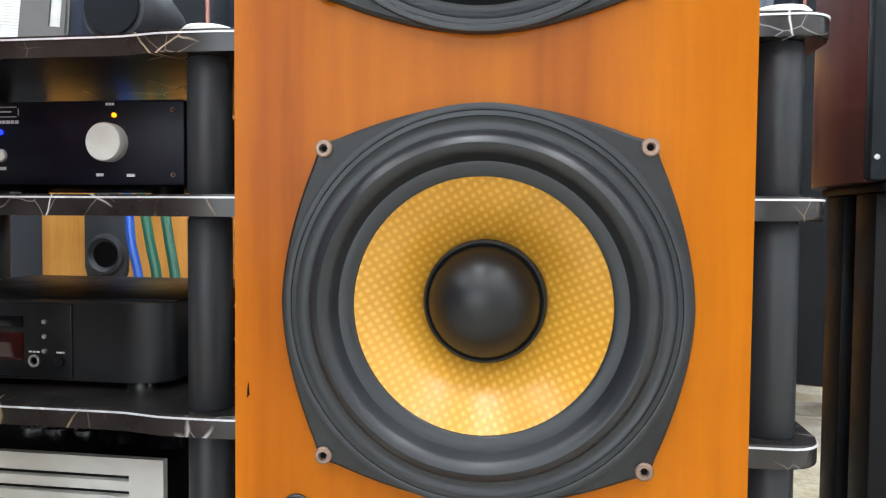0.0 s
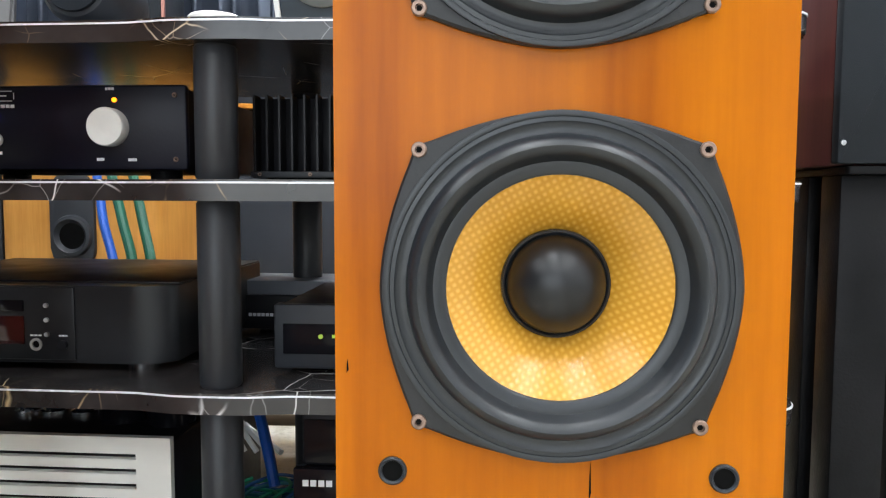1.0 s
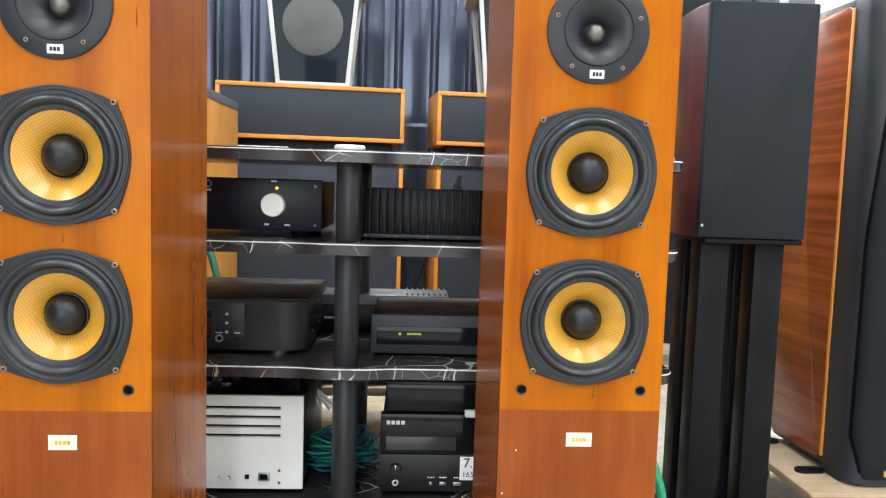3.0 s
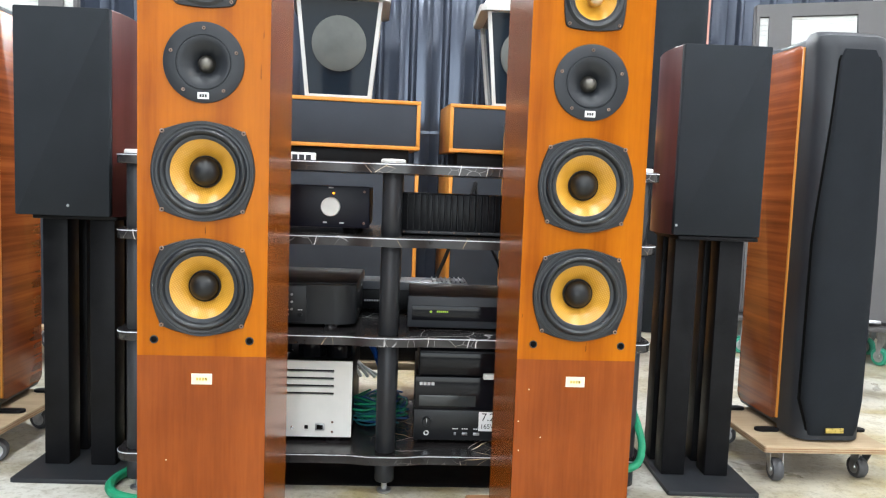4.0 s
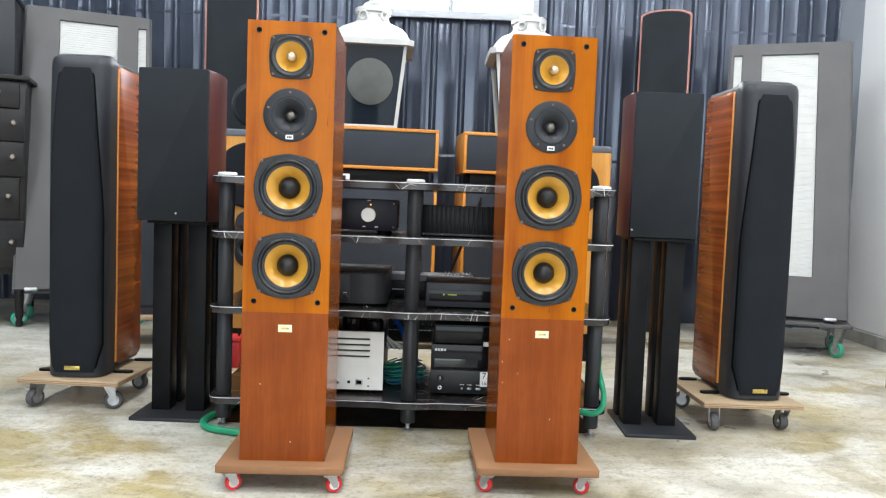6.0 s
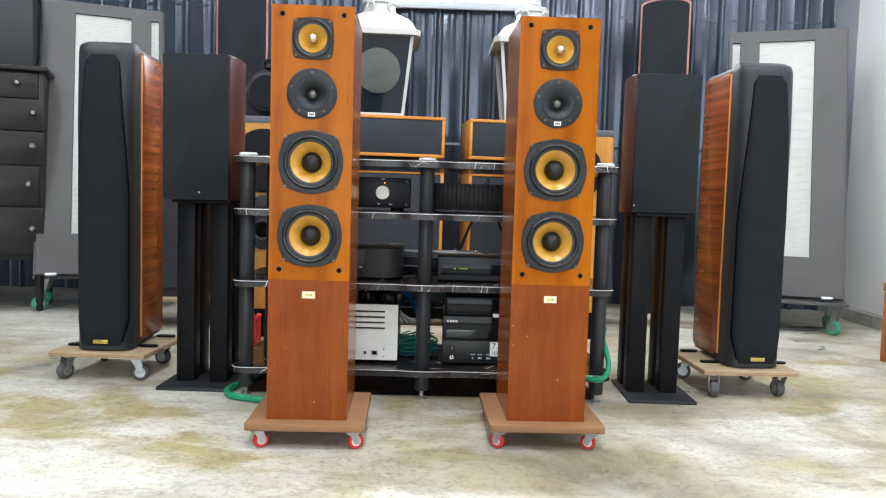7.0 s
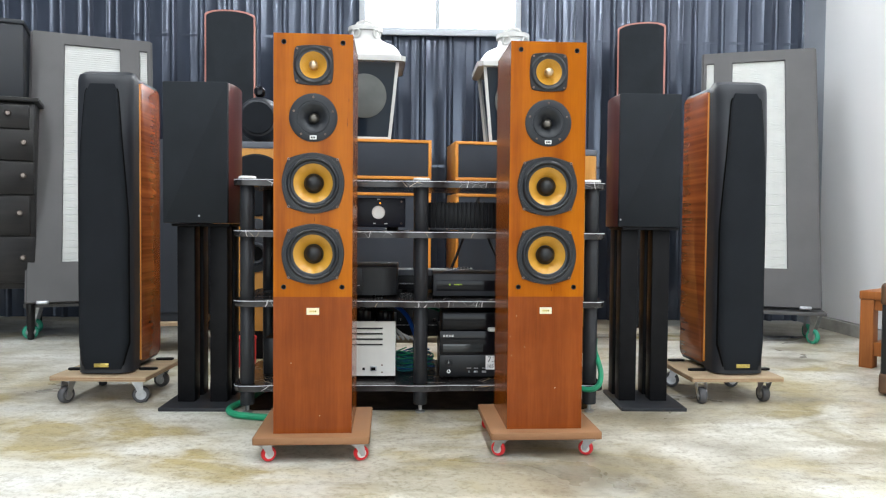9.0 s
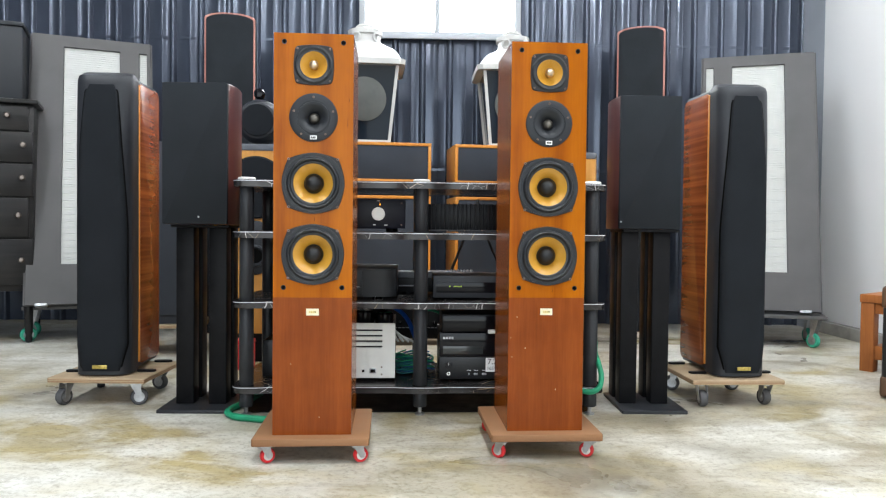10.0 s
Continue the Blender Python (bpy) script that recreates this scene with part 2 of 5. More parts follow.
def concrete():
    m = material("stained_concrete", (0.5, 0.48, 0.42), 0.35)
    nt, ln, b = nodes_of(m)
    v = coords(m)
    # broad ochre and grey patches
    broad = noise_tex(m, coords(m, (0.8, 1.5, 1), (0, 0, radians(-14))), 1.05, 6, 0.55, 0.7)
    col = ramp(m, broad.outputs[0], [(0.33, (0.21, 0.185, 0.14)), (0.43, (0.33, 0.29, 0.205)), (0.52, (0.42, 0.385, 0.295)), (0.62, (0.54, 0.52, 0.47)), (0.7, (0.60, 0.59, 0.555))]).outputs[0]
    yellow = ramp(m, noise_tex(m, coords(m, (1, 1.8, 1), (0, 0, radians(12))), 1.25, 6, 0.62, 0.8).outputs[0], [(0.47, (0, 0, 0)), (0.60, (0.75, 0.75, 0.75))])
    col = mixed(m, yellow.outputs[0], col, (0.42, 0.335, 0.145))
    # white trowelled smears with broken edges
    zone = ramp(m, noise_tex(m, coords(m, (0.9, 1.3, 1)), 0.9, 3, 0.5, 0.3).outputs[0], [(0.38, (0.35, 0.35, 0.35)), (0.52, (1, 1, 1))]).outputs[0]
    for turn, scale, lo, hi, amount in ((-24, 1.7, 0.44, 0.55, 0.62), (31, 2.9, 0.49, 0.58, 0.45)):
        sm = noise_tex(m, coords(m, (0.9, 1.35, 1), (0, 0, radians(turn))), scale, 12, 0.6, 0.7)
        mask = ramp(m, sm.outputs[0], [(lo, (0, 0, 0)), (hi, (amount, amount, amount))]).outputs[0]
        col = mixed(m, mixed(m, 1.0, mask, zone, "MULTIPLY"), col, (0.74, 0.735, 0.69))
    # worn-through crumbs, grit and thin dark drag marks
    mid = noise_tex(m, v, 19, 9, 0.78, 0.3)
    col = mixed(m, 0.6, col, ramp(m, mid.outputs[0], [(0.37, (0.56, 0.52, 0.44)), (0.50, (1, 1, 1))]).outputs[0], "MULTIPLY")
    fine = noise_tex(m, v, 75, 6, 0.7)
    col = mixed(m, 0.5, col, ramp(m, fine.outputs[0], [(0.36, (0.46, 0.42, 0.36)), (0.48, (1, 1, 1))]).outputs[0], "MULTIPLY")
    drag = noise_tex(m, coords(m, (0.5, 5, 1), (0, 0, radians(18))), 2.6, 8, 0.6, 0.4)
    col = mixed(m, 0.4, col, ramp(m, drag.outputs[0], [(0.34, (0.62, 0.58, 0.50)), (0.46, (1, 1, 1))]).outputs[0], "MULTIPLY")
    ln.new(col, b.inputs["Base Color"])
    rr = add(m, "ShaderNodeMapRange", From_Min=0.35, From_Max=0.65, To_Min=0.26, To_Max=0.5)
    ln.new(broad.outputs[0], rr.inputs[0])
    ln.new(rr.outputs[0], b.inputs["Roughness"])
    bumped(m, mid.outputs[0], 0.2, 0.003)
    return m


CONCRETE = concrete()
SHEET = worn("blue_grey_steel_sheet", (0.072, 0.086, 0.118), 0.17, 0.45, vary=0.2, scale=1.6, grain=11, bump=0.16)

# ---- mesh helpers ----


def part(name, bm, mat, parent=None, label="", smooth=True, angle=35):
    me = bpy.data.meshes.new(name)
    bmesh.ops.recalc_face_normals(bm, faces=bm.faces)
    bm.to_mesh(me)
    bm.free()
    me.materials.append(mat)
    if smooth:
        me.shade_smooth()
        me.set_sharp_from_angle(angle=radians(angle))
    ob = new(name, me)
    ob.parent = parent
    if label:
        ob["label"] = label
    return ob


def thing(name, m, label, category, group="", kind=""):
    ob = new(name)
    ob.matrix_world = m
    ob.empty_display_size = 0.1
    return tagged(ob, label, category, group, kind)


def box(x0, x1, y0, y1, z0, z1, bevel=0.002, seg=2, bm=None):
    bm = bm or bmesh.new()
    geo = bmesh.ops.create_cube(bm, size=1, matrix=Matrix.LocRotScale(((x0 + x1) / 2, (y0 + y1) / 2, (z0 + z1) / 2), None, (x1 - x0, y1 - y0, z1 - z0)))
    if bevel:
        edges = list({e for v in geo["verts"] for e in v.link_edges})
        bmesh.ops.bevel(bm, geom=edges, offset=bevel, segments=seg, profile=0.5, affect="EDGES")
    return bm


def turned(profile, seg=48, axis="y", centre=(0, 0, 0), bm=None):
    """A lathe form. profile: (radius, height) along the axis; radius 0 closes it."""
    bm = bm or bmesh.new()
    c = Vector(centre)
    rings = []
    for r, h in profile:
        ring = []
        for i in range(1 if r == 0 else seg):
            a = 2 * math.pi * i / seg
            p, q = r * math.cos(a), r * math.sin(a)
            ring.append(bm.verts.new(c + Vector({"y": (p, h, q), "z": (p, q, h), "x": (h, p, q)}[axis])))
        rings.append(ring)
    for a, b in zip(rings, rings[1:]):
        for i in range(seg):
            j = (i + 1) % seg
            if len(a) == 1 and len(b) == 1:
                continue
            if len(a) == 1:
                bm.faces.new((a[0], b[i], b[j]))
            elif len(b) == 1:
                bm.faces.new((a[i], a[j], b[0]))
            else:
                bm.faces.new((a[i], a[j], b[j], b[i]))
    return bm


def prism(outline, lo, hi, axis="y", bevel=0.0, seg=2, bm=None):
    """A flat outline pulled along an axis; the outline is in (x, z) for y, (x, y) for z, (y, z) for x."""
    bm = bm or bmesh.new()

    def at(p, h):
        return {"y": (p[0], h, p[1]), "z": (p[0], p[1], h), "x": (h, p[0], p[1])}[axis]

    a = [bm.verts.new(at(p, lo)) for p in outline]
    b = [bm.verts.new(at(p, hi)) for p in outline]
    fa, fb = bm.faces.new(a), bm.faces.new(b)
    n = len(outline)
    for i in range(n):
        bm.faces.new((a[i], a[(i + 1) % n], b[(i + 1) % n], b[i]))
    if bevel:
        bmesh.ops.bevel(bm, geom=list(fa.edges) + list(fb.edges), offset=bevel, segments=seg, profile=0.5, affect="EDGES")
    return bm


def rounded(w, h, r, n=6, cx=0.0, cz=0.0):
    pts = []
    for sx, sz, a0 in ((1, 1, 0), (-1, 1, 90), (-1, -1, 180), (1, -1, 270)):
        for i in range(n + 1):
            a = radians(a0 + 90 * i / n)
            pts.append((cx + sx * (w / 2 - r) + r * math.cos(a), cz + sz * (h / 2 - r) + r * math.sin(a)))
    return pts


def smooth_line(points, steps=8):
    """Points along a soft curve through the given ones."""
    pts = [Vector(p) for p in points]
    pts = [2 * pts[0] - pts[1]] + pts + [2 * pts[-1] - pts[-2]]
    out = []
    for a, b, c, d in zip(pts, pts[1:], pts[2:], pts[3:]):
        for i in range(steps):
            t = i / steps
            out.append(0.5 * (2 * b + (c - a) * t + (2 * a - 5 * b + 4 * c - d) * t * t + (3 * b - a - 3 * c + d) * t ** 3))
    return out + [pts[-2]]


def tube(points, radius, seg=10, steps=8, bm=None):
    bm = bm or bmesh.new()
    line = smooth_line(points, steps)
    rings, side = [], None
    for i, p in enumerate(line):
        d = (line[min(i + 1, len(line) - 1)] - line[max(i - 1, 0)]).normalized()
        side = (side or Vector((0.3, 0.2, 1))).cross(d).cross(d).normalized() * -1 if side is None else (side - d * side.dot(d)).normalized()
        up = d.cross(side)
        rings.append([bm.verts.new(p + radius * (math.cos(2 * math.pi * k / seg) * side + math.sin(2 * math.pi * k / seg) * up)) for k in range(seg)])
    for a, b in zip(rings, rings[1:]):
        for k in range(seg):
            bm.faces.new((a[k], a[(k + 1) % seg], b[(k + 1) % seg], b[k]))
    bm.faces.new(rings[0][::-1])
    bm.faces.new(rings[-1])
    return bm


def lettering(name, text, size, place, parent, mat, rz=0):
    cu = bpy.data.curves.new(name, "FONT")
    cu.body, cu.size, cu.extrude, cu.align_x, cu.align_y = text, size, 0.0002, "CENTER", "CENTER"
    cu.materials.append(mat)
    ob = new(name, cu)
    ob.parent = parent
    ob.matrix_basis = pose(*place, 90, 0, rz)
    return ob


def bars(name, parent, mat, x, y, z, w, h, n):
    """Print that cannot be read: a row of small plain bars."""
    bm = bmesh.new()
    step = w / n
    for i in range(n):
        box(x - w / 2 + i * step + step * 0.12, x - w / 2 + (i + 1) * step - step * 0.12, y - 0.0006, y + 0.0004, z - h / 2, z + h / 2, 0, bm=bm)
    return part(name, bm, mat, parent, smooth=False)


# ---- the hall ----
FLOOR = -0.010
X0, X1, Y0, Y1, TOP = -4.4, 2.685, -5.5, 3.35, 3.75
W0, W1, WZ0, WZ1 = -0.375, 0.655, 2.0, 2.95

floor = tagged(part("floor", box(X0 - 0.2, X1 + 0.2, Y0 - 0.2, Y1 + 0.2, -0.12, FLOOR, 0), CONCRETE, smooth=False),
               "worn concrete floor with white and ochre stains", "floor", kind="structure")
tagged(part("ground", box(-60, 60, -60, 60, -0.2, -0.125, 0), KERB, smooth=False), "grey ground outside the hall", "ground", kind="structure")


def corrugated(x0, x1, y, z0, z1, hole=None, period=0.19, depth=0.032):
    """Trapezoid steel sheet facing -y, with an opening."""
    bm = bmesh.new()
    xs = []
    x = x0
    while x < x1 - 1e-6:
        for f, d in ((0.0, 0), (0.30, 0), (0.33, 0.12), (0.36, 0), (0.62, 0), (0.645, 0.25), (0.67, 0.66), (0.70, 0.92), (0.75, 1), (0.80, 0.92), (0.83, 0.66), (0.855, 0.25), (0.88, 0)):
            if x + f * period < x1:
                xs.append((x + f * period, d * depth))
        x += period
    xs.append((x1, 0))
    if hole:
        for h in (hole[0], hole[1]):
            i = min(range(len(xs)), key=lambda k: abs(xs[k][0] - h))
            xs[i] = (h, xs[i][1])
    levels = [z0] + ([hole[2], hole[3]] if hole else []) + [z1]
    grid = [[bm.verts.new((px, y - d, z)) for z in levels] for px, d in xs]
    for i in range(len(xs) - 1):
        for k in range(len(levels) - 1):
            if hole and k == 1 and xs[i][0] >= hole[0] - 1e-6 and xs[i + 1][0] <= hole[1] + 1e-6:
                continue
            bm.faces.new((grid[i][k], grid[i + 1][k], grid[i + 1][k + 1], grid[i][k + 1]))
    return bm


back = tagged(part("wall_back", corrugated(X0 - 0.092, X1, Y1, FLOOR, TOP, (W0, W1, WZ0, WZ1)), SHEET, angle=50), "dark blue-grey corrugated steel wall", "wall", kind="structure")
for a, b, c, d in ((X0, W0, 0, TOP), (W1, X1, 0, TOP), (W0, W1, 0, WZ0), (W0, W1, WZ1, TOP)):
    part("wall_core", box(a, b, Y1 + 0.004, Y1 + 0.12, c, d, 0), SHEET, back, smooth=False)
for z in (1.93, 1.05):
    part("cross_rail", box(X0 + 0.01, X1 - 0.01, Y1 - 0.0025, Y1 + 0.003, z, z + 0.018, 0), SHEET, back, smooth=False)
tagged(part("wall_right", box(X1, X1 + 0.12, Y0, 3.05, 0.07, TOP, 0), PLASTER, smooth=False), "smooth white panel wall", "wall", kind="structure")
tagged(part("pillar", box(X1 + 0.001, X1 + 0.12, 3.055, Y1 + 0.12, FLOOR, TOP, 0.0), worn("grey_blue_flashing", (0.40, 0.43, 0.48), 0.4, 0.1, vary=0.1, scale=2), smooth=False),
       "pale blue-grey folded steel corner post", "pillar", kind="structure")
tagged(part("baseboard", box(X1 - 0.03, X1 + 0.10, Y0, 3.045, FLOOR, 0.066, 0.004), KERB, smooth=False), "low grey concrete kerb under the white wall", "kerb", kind="structure")
# left and front walls are unseen, given dark sheet to cut the fill
tagged(part("wall_left", box(X0 - 0.12, X0, Y0, Y1, 0, TOP, 0), SHEET, smooth=False), "unseen blue-grey steel side wall, dark to cut fill light", "wall", kind="structure")
# unseen front wall; its opening is added to go with the fill
SH0, SH1, SHZ = -2.8, 1.6, 3.1
front = tagged(part("wall_front", box(X0, SH0, Y0 - 0.12, Y0, 0, TOP, 0), SHEET, smooth=False), "unseen plain wall with an opening added for fill light", "wall", kind="structure")
part("wall_part", box(SH1, X1, Y0 - 0.12, Y0, 0, TOP, 0), SHEET, front, smooth=False)
part("lintel", box(SH0, SH1, Y0 - 0.12, Y0, SHZ, TOP, 0), SHEET, front, smooth=False)
tagged(part("ceiling", box(X0 - 0.1, X1 + 0.1, Y0 - 0.1, Y1 + 0.1, TOP, TOP + 0.1, 0), ROOF, smooth=False), "pale roof sheeting", "ceiling", kind="structure")

window = thing("window_1", HALL @ pose(0, Y1, 0), "white-framed two-pane window, blown out by daylight", "window", kind="structure")
for x0, x1, z0, z1 in ((W0 - 0.04, W0, WZ0 - 0.04, WZ1 + 0.04), (W1, W1 + 0.04, WZ0 - 0.04, WZ1 + 0.04), (W0, W1, WZ1, WZ1 + 0.04), (W0, W1, WZ0 - 0.04, WZ0), (0.105, 0.135, WZ0, WZ1)):
    part("window_frame", box(x0, x1, -0.05, 0.06, z0, z1, 0.003), FRAME, window)
part("window_sill", box(W0 - 0.07, W1 + 0.07, -0.075, -0.052, WZ0 - 0.055, WZ0 - 0.025, 0.003), FRAME, window)
for x0, x1 in ((W0, 0.105), (0.135, W1)):
    pane = part("pane", box(x0 + 0.001, x1 - 0.001, 0.02, 0.024, WZ0 + 0.001, WZ1 - 0.001, 0), GLASS, window, smooth=False)
    pane.visible_shadow = False
tagged(part("backdrop", box(-6, 6, 6.0, 6.05, -0.1, 6, 0), OUTSIDE, smooth=False), "bright hazy daylight outside", "sky", kind="structure")

for tx, ty in TUBES:
    lamp = thing("tube_lamp", HALL @ pose(tx, ty, 3.56), "white ceiling batten lamp with one tube", "lamp", "ceiling lamps")
    part("housing", box(-0.06, 0.06, -0.68, 0.68, 0.02, 0.19, 0.006), HOUSING, lamp)
    part("lamp_tube", turned([(0, -0.65), (0.016, -0.65), (0.016, 0.65), (0, 0.65)], 16), TUBE, lamp)

for ob in [o for o in scene.objects if o.type == "MESH" and o.parent is None]:
    ob.matrix_world = HALL

# ---- the pair of tower speakers ----


def holed_front(w, z0, z1, y, holes):
    """A baffle face with round openings."""
    bm = bmesh.new()
    edges = []

    def loop(pts):
        vs = [bm.verts.new((p[0], y, p[1])) for p in pts]
        for i in range(len(vs)):
            edges.append(bm.edges.new((vs[i], vs[(i + 1) % len(vs)])))

    loop([(-w / 2, z0), (w / 2, z0), (w / 2, z1), (-w / 2, z1)])
    for cx, cz, r in holes:
        loop([(cx + r * math.cos(2 * math.pi * i / 40), cz + r * math.sin(2 * math.pi * i / 40)) for i in range(40)])
    bmesh.ops.triangle_fill(bm, edges=edges, use_beauty=True, use_dissolve=False)
    return bm


def eared_outline(side, ear_a, ear_b, n=9):
    """A driver's plate: four shallow arcs that meet in cut corners."""
    pts = []
    half = [(side - (side - ear_b) * (i / n) ** 1.75, ear_a * i / n) for i in range(n + 1)]
    quarter = half + [(ear_b - 0.002, ear_a + 0.006), (ear_a + 0.006, ear_b - 0.002)] + [(b, a) for a, b in reversed(half)]
    for q in range(4):
        c, s = (1, 0, -1, 0)[q], (0, 1, 0, -1)[q]
        pts += [(c * a - s * b, s * a + c * b) for a, b in quarter[:-1]]
    return pts


def holed_plate(outline, cz, hole, y0, y1):
    """A flat plate of that outline with a round opening, its front at y0."""
    bm = bmesh.new()
    pts = [(x, z + cz) for x, z in outline]
    ring = [(hole * math.cos(2 * math.pi * i / 48), cz + hole * math.sin(2 * math.pi * i / 48)) for i in range(48)]
    edges, outer = [], []
    inset = [(x * 0.985, cz + (z - cz) * 0.985) for x, z in pts]
    for loop in (inset, ring):
        vs = [bm.verts.new((p[0], y0, p[1])) for p in loop]
        edges += [bm.edges.new((vs[i], vs[(i + 1) % len(vs)])) for i in range(len(vs))]
        outer = outer or vs
    bmesh.ops.triangle_fill(bm, edges=edges, use_beauty=True)
    mid = [bm.verts.new((p[0], y0 + 0.0012, p[1])) for p in pts]
    low = [bm.verts.new((p[0], y1, p[1])) for p in pts]
    for a, b in ((outer, mid), (mid, low)):
        for i in range(len(a)):
            bm.faces.new((a[i], a[(i + 1) % len(a)], b[(i + 1) % len(a)], b[i]))
    return bm


def screws(parent, places, y, r=0.0038):
    for x, z in places:
        s = part("screw", turned([(r, y + 0.001), (r, y - 0.0012), (r * 0.85, y - 0.0018), (r * 0.5, y - 0.0018), (r * 0.42, y - 0.0004), (0, y - 0.0004)], 16, centre=(x, 0, z)), SCREW, parent)
        part("socket", turned([(0, y - 0.0006), (r * 0.4, y - 0.0006), (r * 0.4, y)], 6, centre=(x, 0, z)), SOCKET, s)


def woofer(parent, cz):
    d = part("woofer", holed_plate([(x, z * 0.975) for x, z in eared_outline(0.0868, 0.0612, 0.0725)], cz, 0.0815, -0.0045, 0.0004), BASKET, parent, "woofer with a yellow woven cone")
    # the plate's middle is covered by the moving parts, which start at its face
    c = (0, 0, cz)
    part("basket_ring", turned([(0.0848, -0.0045), (0.0846, -0.0062), (0.0832, -0.0066), (0.0818, -0.0062), (0.0812, -0.0048)], 72, centre=c), RUBBER, d)
    part("surround", turned([(0.0822, -0.0046), (0.0815, -0.0058), (0.0795, -0.0060), (0.0788, -0.0054), (0.0755, -0.0050), (0.0738, -0.0054), (0.0730, -0.0080), (0.0718, -0.0110), (0.0700, -0.0134), (0.0676, -0.0144), (0.0652, -0.0136), (0.0632, -0.0112), (0.0616, -0.0082), (0.0606, -0.0066), (0.0560, -0.0064), (0.0545, -0.0054), (0.0543, -0.0040)], 84, centre=c), RUBBER, d, "black rubber roll surround")
    part("cone", turned([(0.0546, -0.0046), (0.0500, -0.0010), (0.0440, 0.0034), (0.0380, 0.0084), (0.0320, 0.0140), (0.0270, 0.0192), (0.0255, 0.0210)], 72, centre=c), KEVLAR, d, "yellow woven fibre cone")
    part("coil_ring", turned([(0.0278, 0.0190), (0.0274, 0.0150), (0.0262, 0.0140), (0.0244, 0.0158)], 60, centre=c), RUBBER, d)
    dome = [(0.0250 * math.cos(a), 0.0160 - 0.0225 * math.sin(a)) for a in [i * math.pi / 2 / 12 for i in range(12)]] + [(0, -0.0065)]
    part("dust_cap", turned(dome, 60, centre=c), CAP, d, "satin black dust cap")
    screws(d, [(sx * 0.0675, cz + sz * 0.066) for sx in (-1, 1) for sz in (-1, 1)], -0.0045)


def top_driver(parent, cz):
    d = part("upper_driver", holed_plate(eared_outline(0.0555, 0.041, 0.0520, 6), cz, 0.0515, -0.004, 0.0004), BASKET, parent, "small driver with a brass phase plug")
    c = (0, 0, cz)
    part("surround", turned([(0.0530, -0.0042), (0.0515, -0.0058), (0.0480, -0.0085), (0.0445, -0.0080), (0.0415, -0.0052), (0.0375, -0.0050), (0.0372, -0.0036)], 56, centre=c), RUBBER, d)
    part("cone", turned([(0.0376, -0.0040), (0.0330, -0.0005), (0.0270, 0.0050), (0.0200, 0.0100), (0.0125, 0.0140), (0.0085, 0.0160)], 56, centre=c), KEVLAR, d)
    part("phase_plug", turned([(0.0105, 0.0160), (0.0105, 0.0040)] + [(0.0128 * math.cos(a), -0.0020 - 0.0128 * math.sin(a)) for a in [radians(-30 + 10 * i) for i in range(12)]] + [(0, -0.0148)], 36, centre=c), BRASS, d, "bullet-shaped brass phase plug")
    screws(d, [(sx * 0.0445, cz + sz * 0.0445) for sx in (-1, 1) for sz in (-1, 1)], -0.004, 0.003)


def tweeter(parent, cz):
    c = (0, 0, cz)
    d = part("tweeter", turned([(0.0668, 0.0004), (0.0668, -0.0034), (0.0655, -0.0042), (0.0462, -0.0042), (0.0455, -0.0030), (0.0445, -0.0030), (0.0438, -0.0046), (0.0420, -0.0048), (0.0340, -0.0020), (0.0260, 0.0040), (0.0195, 0.0110), (0.0160, 0.0165), (0.0150, 0.0180)], 72, centre=c), PLATE, parent, "round charcoal tweeter plate with a shallow horn")
    dome = [(0.0150, 0.0182), (0.0136, 0.0160)] + [(0.0132 * math.cos(a), 0.0150 - 0.0125 * math.sin(a)) for a in [i * math.pi / 16 for i in range(8)]] + [(0, 0.0025)]
    part("dome", turned(dome, 40, centre=c), BRONZE, d, "metallic bronze dome")
    screws(d, [(0.0565 * math.sin(radians(a)), cz + 0.0565 * math.cos(radians(a))) for a in (0, 72, 144, 216, 288)], -0.0042, 0.003)
    p = part("plate_label", box(-0.0095, 0.0095, -0.0050, -0.0040, cz - 0.0605, cz - 0.0495, 0.0004), PAPER, d)
    bars("print", p, INK, 0, -0.0052, cz - 0.055, 0.013, 0.005, 3)


